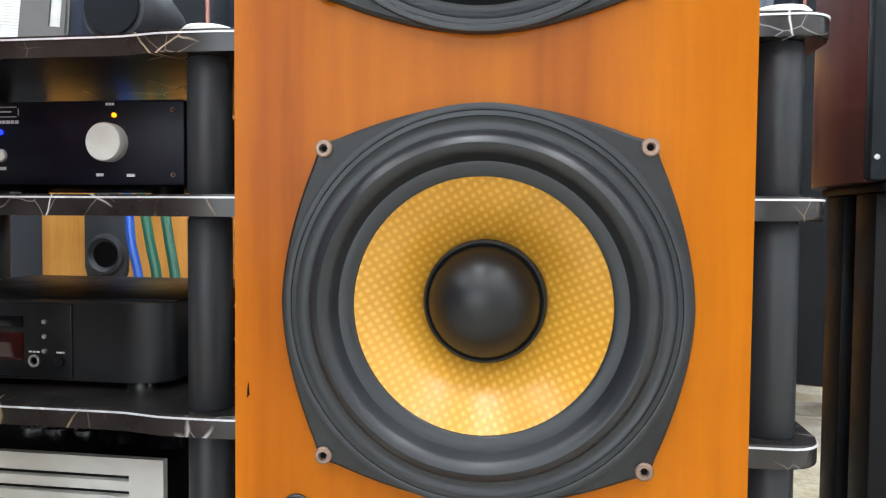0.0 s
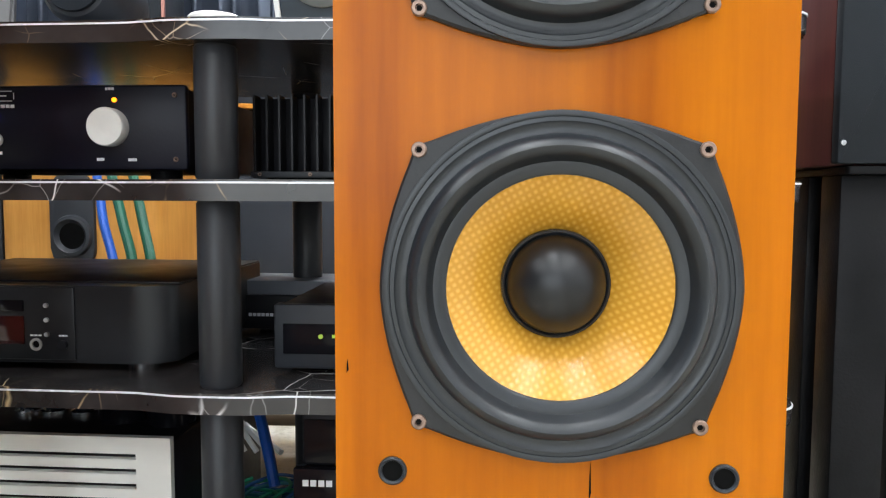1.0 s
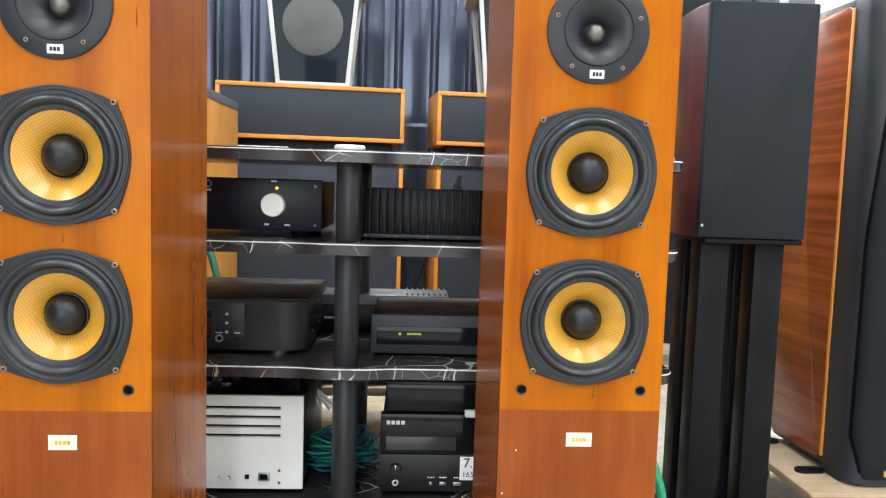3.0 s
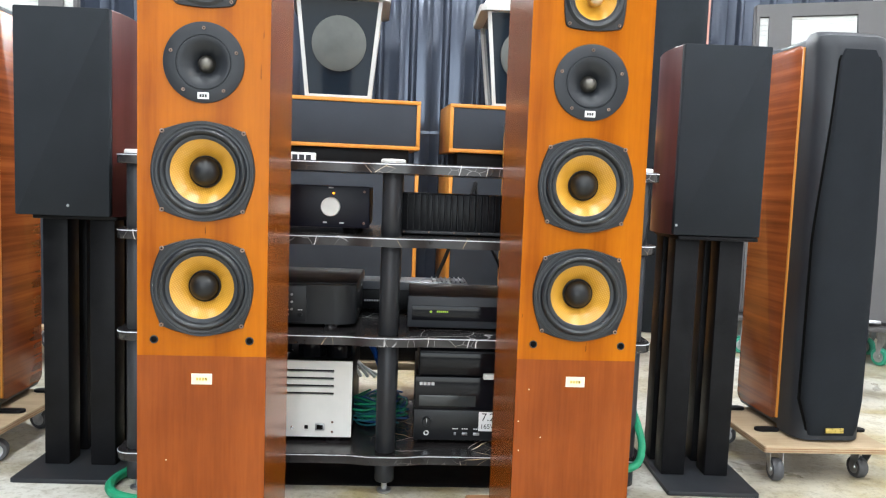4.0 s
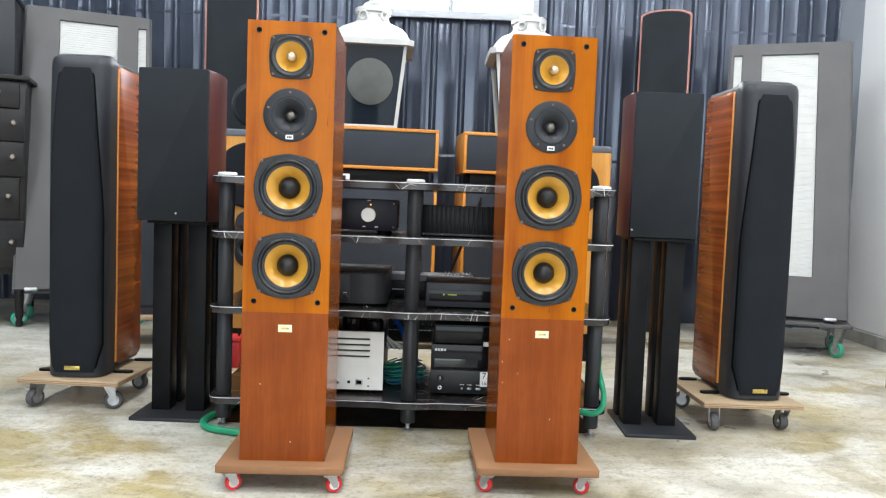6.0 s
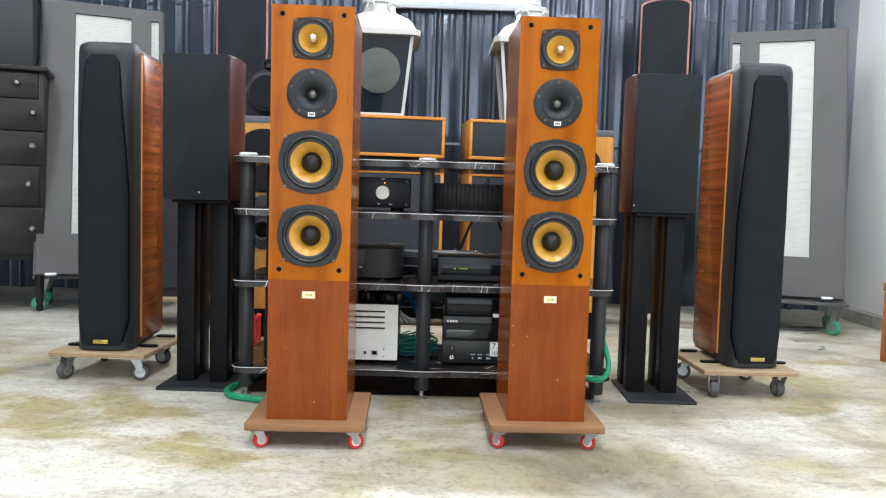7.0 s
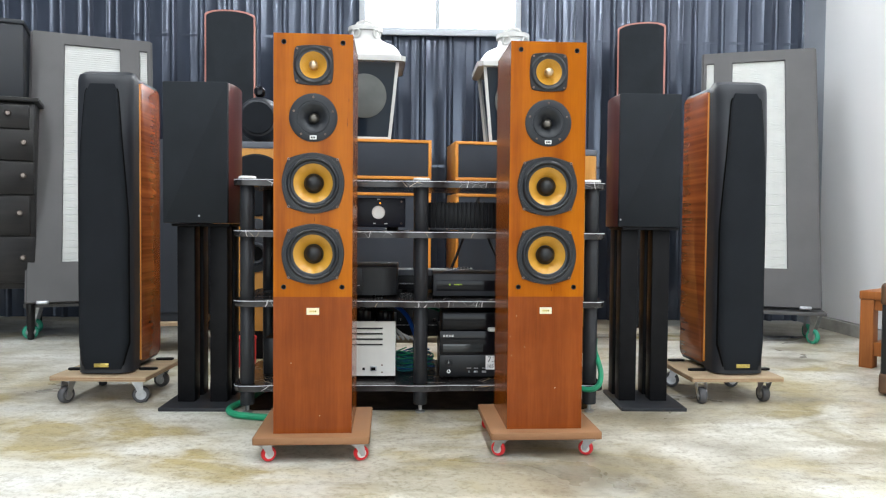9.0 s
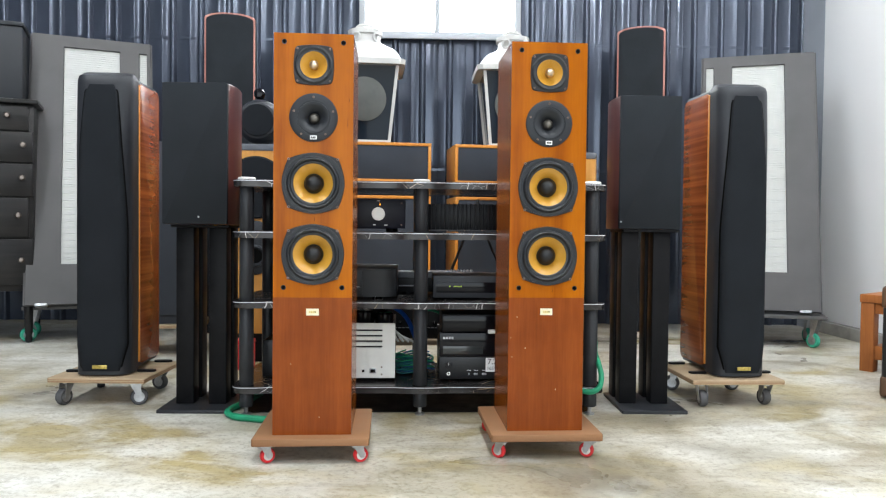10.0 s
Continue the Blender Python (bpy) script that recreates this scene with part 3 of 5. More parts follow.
def tower(m, label, flaws, chips):
    t = thing("tower_speaker", m, label, "speaker", "pair of tower speakers")
    w, z0, z1, depth = 0.219, 0.0, 1.118, 0.275
    W1Z, W2Z, TWZ, MDZ = 0.7045, 0.5065, 0.886, 1.031
    body = box(-w / 2, w / 2, 0, depth, z0, z1, 0)
    bmesh.ops.delete(body, geom=[f for f in body.faces if f.normal.y < -0.9], context="FACES")
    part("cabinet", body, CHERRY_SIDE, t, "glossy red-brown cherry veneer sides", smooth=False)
    part("baffle", holed_front(w, 0.386, z1, 0, [(0, W1Z, 0.081), (0, W2Z, 0.081), (0, TWZ, 0.062), (0, MDZ, 0.052)]), CHERRY, t, "orange cherry front with visible staves", smooth=False)
    part("lower_front", box(-w / 2, w / 2, 0, 0.006, z0, 0.386, 0), CHERRY_LOW, t, "redder lower front panel", smooth=False)
    for cz in (W1Z, W2Z):
        woofer(t, cz)
    tweeter(t, TWZ)
    top_driver(t, MDZ)
    for x in (-0.081, 0.081):
        for z in (1.094, 0.414):
            g = part("grille_socket", turned([(0.0072, 0.0002), (0.0072, -0.0012), (0.0064, -0.0020), (0.0054, -0.0014), (0.0050, -0.0004)], 24, centre=(x, 0, z)), PLATE, t)
            part("socket_hole", turned([(0, -0.0007), (0.0054, -0.0007), (0.0054, -0.0002)], 20, centre=(x, 0, z)), SOCKET, g)
    for x, z, h in flaws:
        part("crack", prism([(x - 0.0004, z), (x + 0.0007, z + 0.2 * h), (x + 0.0002, z + h), (x - 0.0003, z + 0.6 * h)], -0.0003, 0.0002, "y"), SOCKET, t, "thin dark crack in the veneer", smooth=False)
    for x, z in chips:
        part("chip", prism(rounded(0.0018, 0.0022, 0.0008, 2, x, z), -0.0003, 0.0002, "y"), STICKER, t, "tiny pale chip", smooth=False)
    s = part("sticker", box(-0.0175, 0.0175, -0.0006, 0.0003, 0.336, 0.355, 0), STICKER, t, "small cream paper sticker", smooth=False)
    bars("print", s, BADGE, 0, -0.0008, 0.3455, 0.020, 0.005, 4)
    return t


def caster(parent, x, y, z_top, d, wheel_mat, turn=0.0, wide=0.016, hub=STEEL):
    """A swivel caster hung under a board: plate, fork and wheel (with its hub)."""
    r = d / 2
    top_half = max(0.014, 0.30 * d)
    m = pose(x, y, 0, 0, 0, turn)
    bm = box(-0.022, 0.022, -0.022, 0.022, z_top - 0.003, z_top, 0.001)
    for sx in (-1, 1):
        prism([(-top_half, z_top - 0.003), (top_half, z_top - 0.003), (r * 0.55 + 0.007, r + 0.002), (r * 0.55 + 0.005, r - 0.006), (r * 0.55 - 0.005, r - 0.006)], sx * (wide / 2 + 0.0035) - 0.001, sx * (wide / 2 + 0.0035) + 0.001, "x", bm=bm)
    turned([(0, z_top - 0.010), (0.013, z_top - 0.010), (0.013, z_top - 0.003)], 16, "z", bm=bm)
    bm.transform(m)
    fork = part("caster", bm, STEEL, parent)
    off = r * 0.45
    wh = turned([(r * 0.60, -wide / 2), (r * 0.86, -wide / 2), (r * 0.97, -wide * 0.3), (r, 0), (r * 0.97, wide * 0.3), (r * 0.86, wide / 2), (r * 0.60, wide / 2)], 32, "x", (0, off, r))
    wh.transform(m)
    part("wheel", wh, wheel_mat, fork)
    hb = turned([(0, -wide / 2 - 0.001), (r * 0.2, -wide / 2 - 0.001), (r * 0.25, -wide / 2 + 0.002), (r * 0.61, -wide / 2 + 0.001), (r * 0.61, wide / 2 - 0.001), (r * 0.25, wide / 2 - 0.002), (r * 0.2, wide / 2 + 0.001), (0, wide / 2 + 0.001)], 24, "x", (0, off, r))
    hb.transform(m)
    part("hub", hb, hub, fork)


def tower_dolly(m, label, turns):
    t = thing("speaker_dolly", m, label, "dolly", "dollies under the tower speakers")
    bm = prism(rounded(0.322, 0.345, 0.008, 3, 0, 0.1275), 0.052, 0.072, "z", 0.002)
    part("board", bm, FIBRE, t)
    for (x, y), a in zip(((-0.128, -0.022), (0.128, -0.022), (-0.128, 0.27), (0.128, 0.27)), turns):
        caster(t, x, y, 0.052, 0.043, RED, a, 0.016, WHITECABLE)
    return t


TWL, TWR = (-0.645, 0.340, -4.6), (0.0205, 0.309, -4.8)
tower(pose(TWL[0], TWL[1], 0.0622, 0, 0, TWL[2]), "orange cherry tower speaker with yellow woven cones, on a brown dolly",
      ((0.004, 0.597, 0.016), (0.094, 0.86, 0.03), (0.098, 0.93, 0.014)), ((0.02, 0.05), (-0.06, 0.2)))
tower(pose(TWR[0], TWR[1], 0.0622, 0, 0, TWR[2]), "orange cherry tower speaker with yellow cones and a darker lower front",
      ((0.0165, 0.401, 0.020), (-0.1035, 0.463, 0.007)), ((-0.102, 0.27), (-0.099, 0.215), (-0.06, 0.24), (-0.085, 0.33), (0.03, 0.12)))
tower_dolly(pose(TWL[0], TWL[1], FLOOR, 0, 0, TWL[2]), "brown fibreboard dolly on red casters under a tower speaker", (-62, -70, 20, 130))
tower_dolly(pose(TWR[0], TWR[1], FLOOR, 0, 0, TWR[2]), "brown fibreboard dolly on red casters with a chamfered corner", (55, 62, 140, 20))

# ---- the rack and its gear ----
RACK = pose(-0.283, 0.818, 0, 0, 0, -5.8)
SPAN, REAR = 0.604, 0.40
SHELVES = (0.095, 0.389, 0.630, 0.806)
rack = thing("hifi_rack", RACK, "open rack with black veined marble shelves on grey pipe posts", "rack")


def shelf_outline():
    """Rounded lobes round the posts, with the edges drawn in between them."""
    half = []
    end = SPAN + 0.008
    for i in range(57):
        x = -end + 2 * end * i / 56
        near = min(abs(x + SPAN), abs(x), abs(x - SPAN))
        k = min(1, max(0, (near - 0.03) / 0.07))
        half.append((x, -0.040 + 0.011 * k * k * (3 - 2 * k)))
    half += [(end + 0.036 * math.sin(a), -0.004 - 0.036 * math.cos(a)) for a in [k * math.pi / 16 for k in range(1, 9)]]
    half = [(-end - 0.036 * math.sin(a), -0.004 - 0.036 * math.cos(a)) for a in [k * math.pi / 16 for k in range(8, 0, -1)]] + half
    return half + [(-x, REAR - y) for x, y in half]


for z in SHELVES:
    sh = part("shelf", prism(shelf_outline(), z - 0.024, z, "z", 0.0035, 3), MARBLE, rack, "glossy black laminate shelf with white and gold veins")
    # pale strip puts the glint of the rounded shelf edge into colour
    band = [(x * 1.0012, (y - 0.001 if y < 0.2 else y + 0.001)) for x, y in shelf_outline()]
    part("edge_glint", prism(band, z - 0.0044, z - 0.0024, "z"), EDGE_GLINT, sh, "pale strip painted in as the glint along the shelf edge")
for px in (-SPAN, 0, SPAN):
    for py in (0, REAR):
        for lo, hi in zip((0.020, *SHELVES), (SHELVES[0] - 0.024, *[z - 0.024 for z in SHELVES[1:]])):
            part("post", turned([(0, lo), (0.0225, lo), (0.0245, lo + 0.003), (0.0245, hi - 0.003), (0.0225, hi), (0, hi)], 28, "z", (px, py, 0)), POST, rack)
        part("top_cap", turned([(0.0300, 0.806), (0.0300, 0.8125), (0.027, 0.8155), (0, 0.8155)], 28, "z", (px, py, 0)), ALU, rack, "silver cap")
        part("foot", turned([(0, FLOOR), (0.017, FLOOR), (0.018, FLOOR + 0.006), (0.007, FLOOR + 0.009), (0.007, 0.020)], 20, "z", (px, py, 0)), STEEL, rack)


def on_rack(x, y, z, rz=0):
    return RACK @ pose(x, y, z, 0, 0, rz)


def feet(parent, w, d, h, mat=SOOT, r=0.02, inset=0.05):
    for x in (-w / 2 + inset, w / 2 - inset):
        for y in (inset, d - inset):
            part("foot", turned([(0, 0), (r * 0.92, 0), (r, 0.003), (r, h), (0, h)], 24, "z", (x, y, 0)), mat, parent)


# preamplifier with the big knob; x runs from its right edge
pre = thing("preamplifier", on_rack(-0.2765, 0.05, SHELVES[2]), "black preamplifier with a large frosted volume knob", "amplifier")
W = 0.44
part("case", box(-W / 2 + 0.006, W / 2 - 0.006, 0.008, 0.30, 0.014, 0.114, 0.002), GEAR, pre)
part("front_panel", box(-W / 2, W / 2, -0.002, 0.010, 0.013, 0.117, 0.004), NIGHT, pre)
feet(pre, W, 0.30, 0.014)
k = part("volume_knob", turned([(0.0235, -0.002), (0.0235, -0.016), (0.0222, -0.018), (0, -0.018)], 48, centre=(0.124, 0, 0.065)), KNOB, pre, "frosted pale knob")
part("led_hood", turned([(0.0028, -0.001), (0.0028, -0.0045), (0, -0.005)], 14, centre=(0.130, 0, 0.0985)), AMBER_LED, pre, "amber indicator")
part("power_led", turned([(0.0032, -0.001), (0.0032, -0.0045), (0, -0.005)], 14, centre=(-0.024, 0, 0.079)), BLUE_LED, pre, "blue power light")
part("power_button", turned([(0.0085, -0.001), (0.0085, -0.006), (0.007, -0.0075), (0, -0.0075)], 24, centre=(-0.024, 0, 0.050)), KNOB, pre)
bars("print", pre, PRINT, 0.124, -0.0022, 0.112, 0.012, 0.003, 3)
bars("print", pre, PRINT, 0.110, -0.0022, 0.026, 0.012, 0.0035, 1)
bars("print", pre, PRINT, 0.151, -0.0022, 0.0255, 0.014, 0.0035, 1)
bars("print", pre, PRINT, -0.024, -0.0022, 0.034, 0.018, 0.004, 1)
bars("print", pre, PRINT, -0.026, -0.0022, 0.0915, 0.055, 0.004, 9)
logo = bmesh.new()
for a, b, c, d in ((-0.050, -0.002, 0.1095, 0.1105), (-0.050, -0.002, 0.0975, 0.0985), (-0.053, -0.052, 0.100, 0.108), (0.0, 0.001, 0.100, 0.108), (-0.043, -0.009, 0.1035, 0.105)):
    box(a, b, -0.0026, -0.0016, c, d, 0, bm=logo)
part("emblem", logo, PRINT, pre, smooth=False)
screws(pre, [(0.206, 0.026), (0.206, 0.104)], -0.002, 0.0032)

# finned power amplifier
fin = thing("power_amplifier", on_rack(0.235, 0.065, SHELVES[2]), "black power amplifier with a row of cooling fins", "amplifier")
part("case", box(-0.215, 0.215, 0.022, 0.31, 0.008, 0.104, 0.002), GEAR, fin)
part("base_plate", box(-0.217, 0.217, -0.004, 0.305, 0.004, 0.012, 0.001), POST, fin)
for i in range(28):
    x = -0.213 + i * 0.01578
    part("fin", box(x - 0.0016, x + 0.0016, 0.0, 0.0225, 0.0125, 0.106, 0.0006, 1), GEAR, fin, smooth=False)
for x in (-0.19, 0.19):
    for y in (0.03, 0.27):
        part("foot", turned([(0, 0), (0.015, 0), (0.015, 0.0045), (0, 0.0045)], 20, "z", (x, y, 0)), SOOT, fin)
screws(fin, [(-0.205 + i * 0.0631, 0.0085) for i in range(7)], -0.004, 0.0025)

# disc player: flat middle, swept cheeks
disc = thing("disc_player", on_rack(-0.306, 0.05, SHELVES[1]), "black disc player with swept rounded front cheeks", "player")
WD = 0.444
out = [(-WD / 2, 0.35), (-WD / 2, 0.030)] + [(-WD / 2 + 0.060 * (1 - math.cos(a)), 0.030 - 0.028 * math.sin(a)) for a in [i * math.pi / 16 for i in range(1, 9)]]
out = out + [(-x, y) for x, y in reversed(out)]
part("case", prism(out, 0.010, 0.109, "z", 0.0025), FACE, disc)
part("lid", box(-WD / 2 + 0.002, WD / 2 - 0.002, 0.034, 0.352, 0.1085, 0.1115, 0.001), GEAR, disc)
part("middle_panel", box(-0.150, 0.098, -0.001, 0.03, 0.014, 0.107, 0.002), FACE, disc)
part("disc_tray", box(-0.066, 0.032, -0.004, 0.0, 0.076, 0.090, 0.001), GLOSS, disc)
part("display", box(-0.066, 0.032, -0.0025, 0.0, 0.034, 0.070, 0.001), material("dark_red_display", (0.03, 0.006, 0.006), 0.12), disc)
bars("print", disc, PRINT, -0.042, -0.0012, 0.0985, 0.055, 0.006, 8)
for i in range(3):
    part("button", turned([(0.003, 0), (0.003, -0.004), (0, -0.0048)], 16, centre=(0.062, 0, 0.084 - i * 0.0185)), STEEL, disc)
j = part("headphone_jack", turned([(0.008, 0), (0.008, -0.003), (0.005, -0.003), (0.0045, -0.0005), (0, -0.0005)], 20, centre=(0.047, 0, 0.034)), STEEL, disc)
part("jack_hole", turned([(0, -0.0012), (0.0042, -0.0012), (0.0042, -0.0008)], 16, centre=(0.047, 0, 0.034)), SOCKET, j)
part("level_knob", turned([(0.006, 0), (0.006, -0.006), (0, -0.007)], 18, centre=(0.083, 0, 0.034)), GEAR, disc)
bars("print", disc, PRINT, 0.047, -0.0012, 0.0455, 0.016, 0.002, 3)
bars("print", disc, PRINT, 0.083, -0.0012, 0.0455, 0.012, 0.002, 3)
part("standby_light", turned([(0.003, 0.012), (0.003, 0.006), (0, 0.0055)], 12, centre=(-0.205, 0, 0.075)), GREEN_LED, disc, "green standby light")
for z in (0.035, 0.085):
    for y in (0.09, 0.20):
        part("side_screw", turned([(0.0035, WD / 2 - 0.001), (0.0035, WD / 2 + 0.0012), (0, WD / 2 + 0.0015)], 12, "x", (0, y, z)), STEEL, disc)
feet(disc, WD, 0.33, 0.011, CHROME, 0.022, 0.07)

# processor with the green display
proc = thing("surround_processor", on_rack(0.262, 0.062, SHELVES[1]), "black processor with a dark window and green lit characters", "amplifier")
part("case", box(-0.213, 0.213, 0.010, 0.25, 0.010, 0.086, 0.003), GEAR, proc)
part("front_panel", box(-0.217, 0.217, -0.002, 0.014, 0.007, 0.088, 0.003), SLATE, proc)
part("display_window", box(-0.205, 0.205, -0.004, 0.0, 0.026, 0.064, 0.001), GLOSS, proc)
bars("lit_characters", proc, GREEN_TEXT, -0.128, -0.0044, 0.049, 0.030, 0.0040, 6)
part("lit_mark", turned([(0, -0.0046), (0.003, -0.0046), (0.003, -0.004)], 16, centre=(-0.157, 0, 0.0485)), GREEN_TEXT, proc)
feet(proc, 0.43, 0.25, 0.010)

# a low receiver behind the disc player and the middle post
low = thing("silver_receiver", on_rack(0.06, 0.325, SHELVES[1]), "pale grey receiver with a ridged top tucked behind the processor", "amplifier")
part("case", box(-0.17, 0.16, 0.010, 0.125, 0.006, 0.085, 0.003), SLAB, low)
part("front_panel", box(-0.172, 0.162, 0.002, 0.012, 0.006, 0.062, 0.002), GEAR, low)
for i in range(16, 24):
    part("ridge", box(-0.160 + i * 0.0135, -0.156 + i * 0.0135, 0.02, 0.118, 0.085, 0.090, 0.0006, 1), SLAB, low, smooth=False)
bars("print", low, PRINT, -0.105, 0.0015, 0.030, 0.07, 0.005, 10)
feet(low, 0.30, 0.12, 0.007, SOOT, 0.01, 0.03)

# silver valve amplifier on the lowest shelf
silver = thing("valve_amplifier", on_rack(-0.303, 0.055, SHELVES[0]), "silver amplifier with long slots and black transformer cans on top", "amplifier")
WS = 0.428
part("chassis", box(-WS / 2 + 0.003, WS / 2 - 0.003, 0.008, 0.36, 0.012, 0.200, 0.002), GEAR, silver)
slots = [(0.1800, 0.1872), (0.1605, 0.1677), (0.1410, 0.1482), (0.1215, 0.1287)]
bm = bmesh.new()
edges_z = [0.013] + [v for s in reversed(slots) for v in s] + [0.209]
for lo, hi in zip(edges_z[0::2], edges_z[1::2]):
    box(-WS / 2, WS / 2, -0.002, 0.008, lo, hi, 0, bm=bm)
for lo, hi in slots:
    box(WS / 2 - 0.046, WS / 2, -0.002, 0.008, lo, hi, 0, bm=bm)
    box(-WS / 2, -WS / 2 + 0.046, -0.002, 0.008, lo, hi, 0, bm=bm)
bmesh.ops.remove_doubles(bm, verts=bm.verts, dist=0.0001)
part("front_panel", bm, ALU, silver, "brushed aluminium front with slots", smooth=False)
inlet = part("power_inlet", box(0.123, 0.147, -0.005, 0.0, 0.030, 0.048, 0.0015), STEEL, silver)
part("inlet_socket", box(0.127, 0.143, -0.0056, -0.004, 0.033, 0.045, 0.001), SOCKET, inlet)
part("switch", box(0.096, 0.105, -0.005, 0.0, 0.034, 0.043, 0.001), SOOT, silver)
for x in (0.045, 0.065):
    part("toggle", turned([(0.0045, 0), (0.0045, -0.003), (0.002, -0.004), (0.0016, -0.013), (0, -0.0135)], 14, centre=(x, 0, 0.036)), CHROME, silver)
screws(silver, [(0.166, 0.026), (0.166, 0.052)], -0.002, 0.003)
for x, y, r, h in ((0.172, 0.10, 0.034, 0.238), (0.098, 0.11, 0.036, 0.244), (-0.16, 0.11, 0.045, 0.25), (0.14, 0.22, 0.04, 0.25)):
    part("transformer_can", turned([(r, 0.1995), (r, h - 0.006), (r - 0.006, h), (0, h)], 28, "z", (x, y, 0)), GLOSS, silver)
for x in (-0.055, -0.015, 0.03):
    v = part("valve_socket", turned([(0.018, 0.1995), (0.018, 0.206), (0.014, 0.208), (0, 0.208)], 20, "z", (x, 0.12, 0)), CHROME, silver)
    part("valve", turned([(0.012, 0.208), (0.013, 0.225), (0.013, 0.240), (0.009, 0.249), (0, 0.251)], 20, "z", (x, 0.12, 0)), DARKGLASS, v, "glass valve")
feet(silver, WS, 0.34, 0.013)

# receiver with a sticker
recv = thing("av_receiver", on_rack(0.287, 0.055, SHELVES[0]), "black receiver with a white 7.2 channel sticker", "amplifier")
part("case", box(-0.213, 0.213, 0.014, 0.32, 0.012, 0.168, 0.002), GEAR, recv)
part("upper_front", box(-0.217, 0.217, -0.004, 0.016, 0.091, 0.176, 0.002), GLOSS, recv, "gloss black upper front")
part("lower_front", box(-0.217, 0.217, -0.002, 0.016, 0.010, 0.0895, 0.002), FACE, recv)
part("display", box(-0.205, -0.06, -0.0046, -0.003, 0.100, 0.128, 0.0005), material("grey_display", (0.035, 0.04, 0.042), 0.12), recv)
bars("emblem", recv, PRINT, -0.186, -0.0043, 0.158, 0.040, 0.008, 4)
kn = part("selector", turned([(0.0115, 0), (0.0115, -0.010), (0.010, -0.012), (0, -0.012)], 30, centre=(-0.184, 0, 0.060)), FACE, recv)
part("pointer", box(-0.1848, -0.1832, -0.0128, -0.0115, 0.060, 0.070, 0), PRINT, kn, smooth=False)
part("headphone_jack", turned([(0.0068, 0), (0.0068, -0.004), (0.004, -0.004), (0.0038, -0.001), (0, -0.001)], 20, centre=(-0.184, 0, 0.029)), CHROME, recv)
for x, w in ((-0.110, 0.006), (-0.085, 0.014), (-0.055, 0.016)):
    part("port", box(x - w / 2, x + w / 2, -0.0042, 0.0, 0.024, 0.0315, 0.0012), STEEL, recv)
    bars("print", recv, PRINT, x, -0.0024, 0.041, 0.016, 0.0022, 3)
st = part("spec_sticker", box(-0.050, 0.004, -0.0030, -0.0018, 0.036, 0.086, 0), PAPER, recv, "white sticker reading 7.2 165W", smooth=False)
lettering("numerals", "7.2", 0.029, (-0.026, -0.0033, 0.072), st, INK)
lettering("numerals", "165W", 0.017, (-0.024, -0.0033, 0.048), st, INK)
feet(recv, 0.43, 0.31, 0.012)
box_top = thing("set_top_box", on_rack(0.287, 0.050, SHELVES[0] + 0.1765), "dark glossy box lying on the receiver", "box")
part("body", box(-0.208, 0.205, 0.012, 0.26, 0.0, 0.066, 0.004), GEAR, box_top)
part("front_strip", box(-0.205, 0.202, 0.008, 0.0125, 0.004, 0.060, 0.001), GLOSS, box_top)
plug = thing("cable_plug", on_rack(0.262, 0.038, SHELVES[0] + 0.1765), "white connector with a dark lead on the receiver", "cable")
part("plug", box(-0.02, 0.012, -0.008, 0.008, 0.0, 0.014, 0.003), WHITECABLE, plug)
part("lead", tube([(0.01, 0, 0.007), (0.035, 0.0, 0.010), (0.07, 0.005, 0.006), (0.10, 0.0, 0.004)], 0.0028), BLACKCABLE, plug)

strip = thing("power_unit", on_rack(-0.553, 0.13, SHELVES[0]), "narrow black unit standing beside the silver amplifier", "box")
part("case", box(-0.020, 0.028, 0.004, 0.20, 0.004, 0.135, 0.004), GEAR, strip)
part("front_panel", box(-0.021, 0.029, -0.002, 0.005, 0.002, 0.137, 0.003), FACE, strip)
for x in (-0.012, 0.020):
    for y in (0.02, 0.18):
        part("foot", turned([(0, 0), (0.006, 0), (0.006, 0.005), (0, 0.005)], 12, "z", (x, y, 0)), SOOT, strip)

# things seen past the gear, on the rack's rear part and behind it
redbox = thing("red_box", pose(-1.0, 1.70, FLOOR, 0, 0, -8), "small red enamelled toolbox on the floor behind the rack", "box")
part("body", box(-0.04, 0.042, 0, 0.10, 0, 0.115, 0.005), REDBOX, redbox)
part("lid", box(-0.042, 0.044, -0.002, 0.102, 0.115, 0.135, 0.005), REDBOX, redbox)
part("handle", tube([(-0.03, 0.045, 0.134), (-0.026, 0.045, 0.153), (0.026, 0.045, 0.153), (0.03, 0.045, 0.134)], 0.005), SOOT, redbox)


def cable(name, points, r, mat, label, m=RACK, steps=8):
    t = thing(name, m, label, "cable")
    part("jacket", tube(points, r, steps=steps), mat, t)
    return t


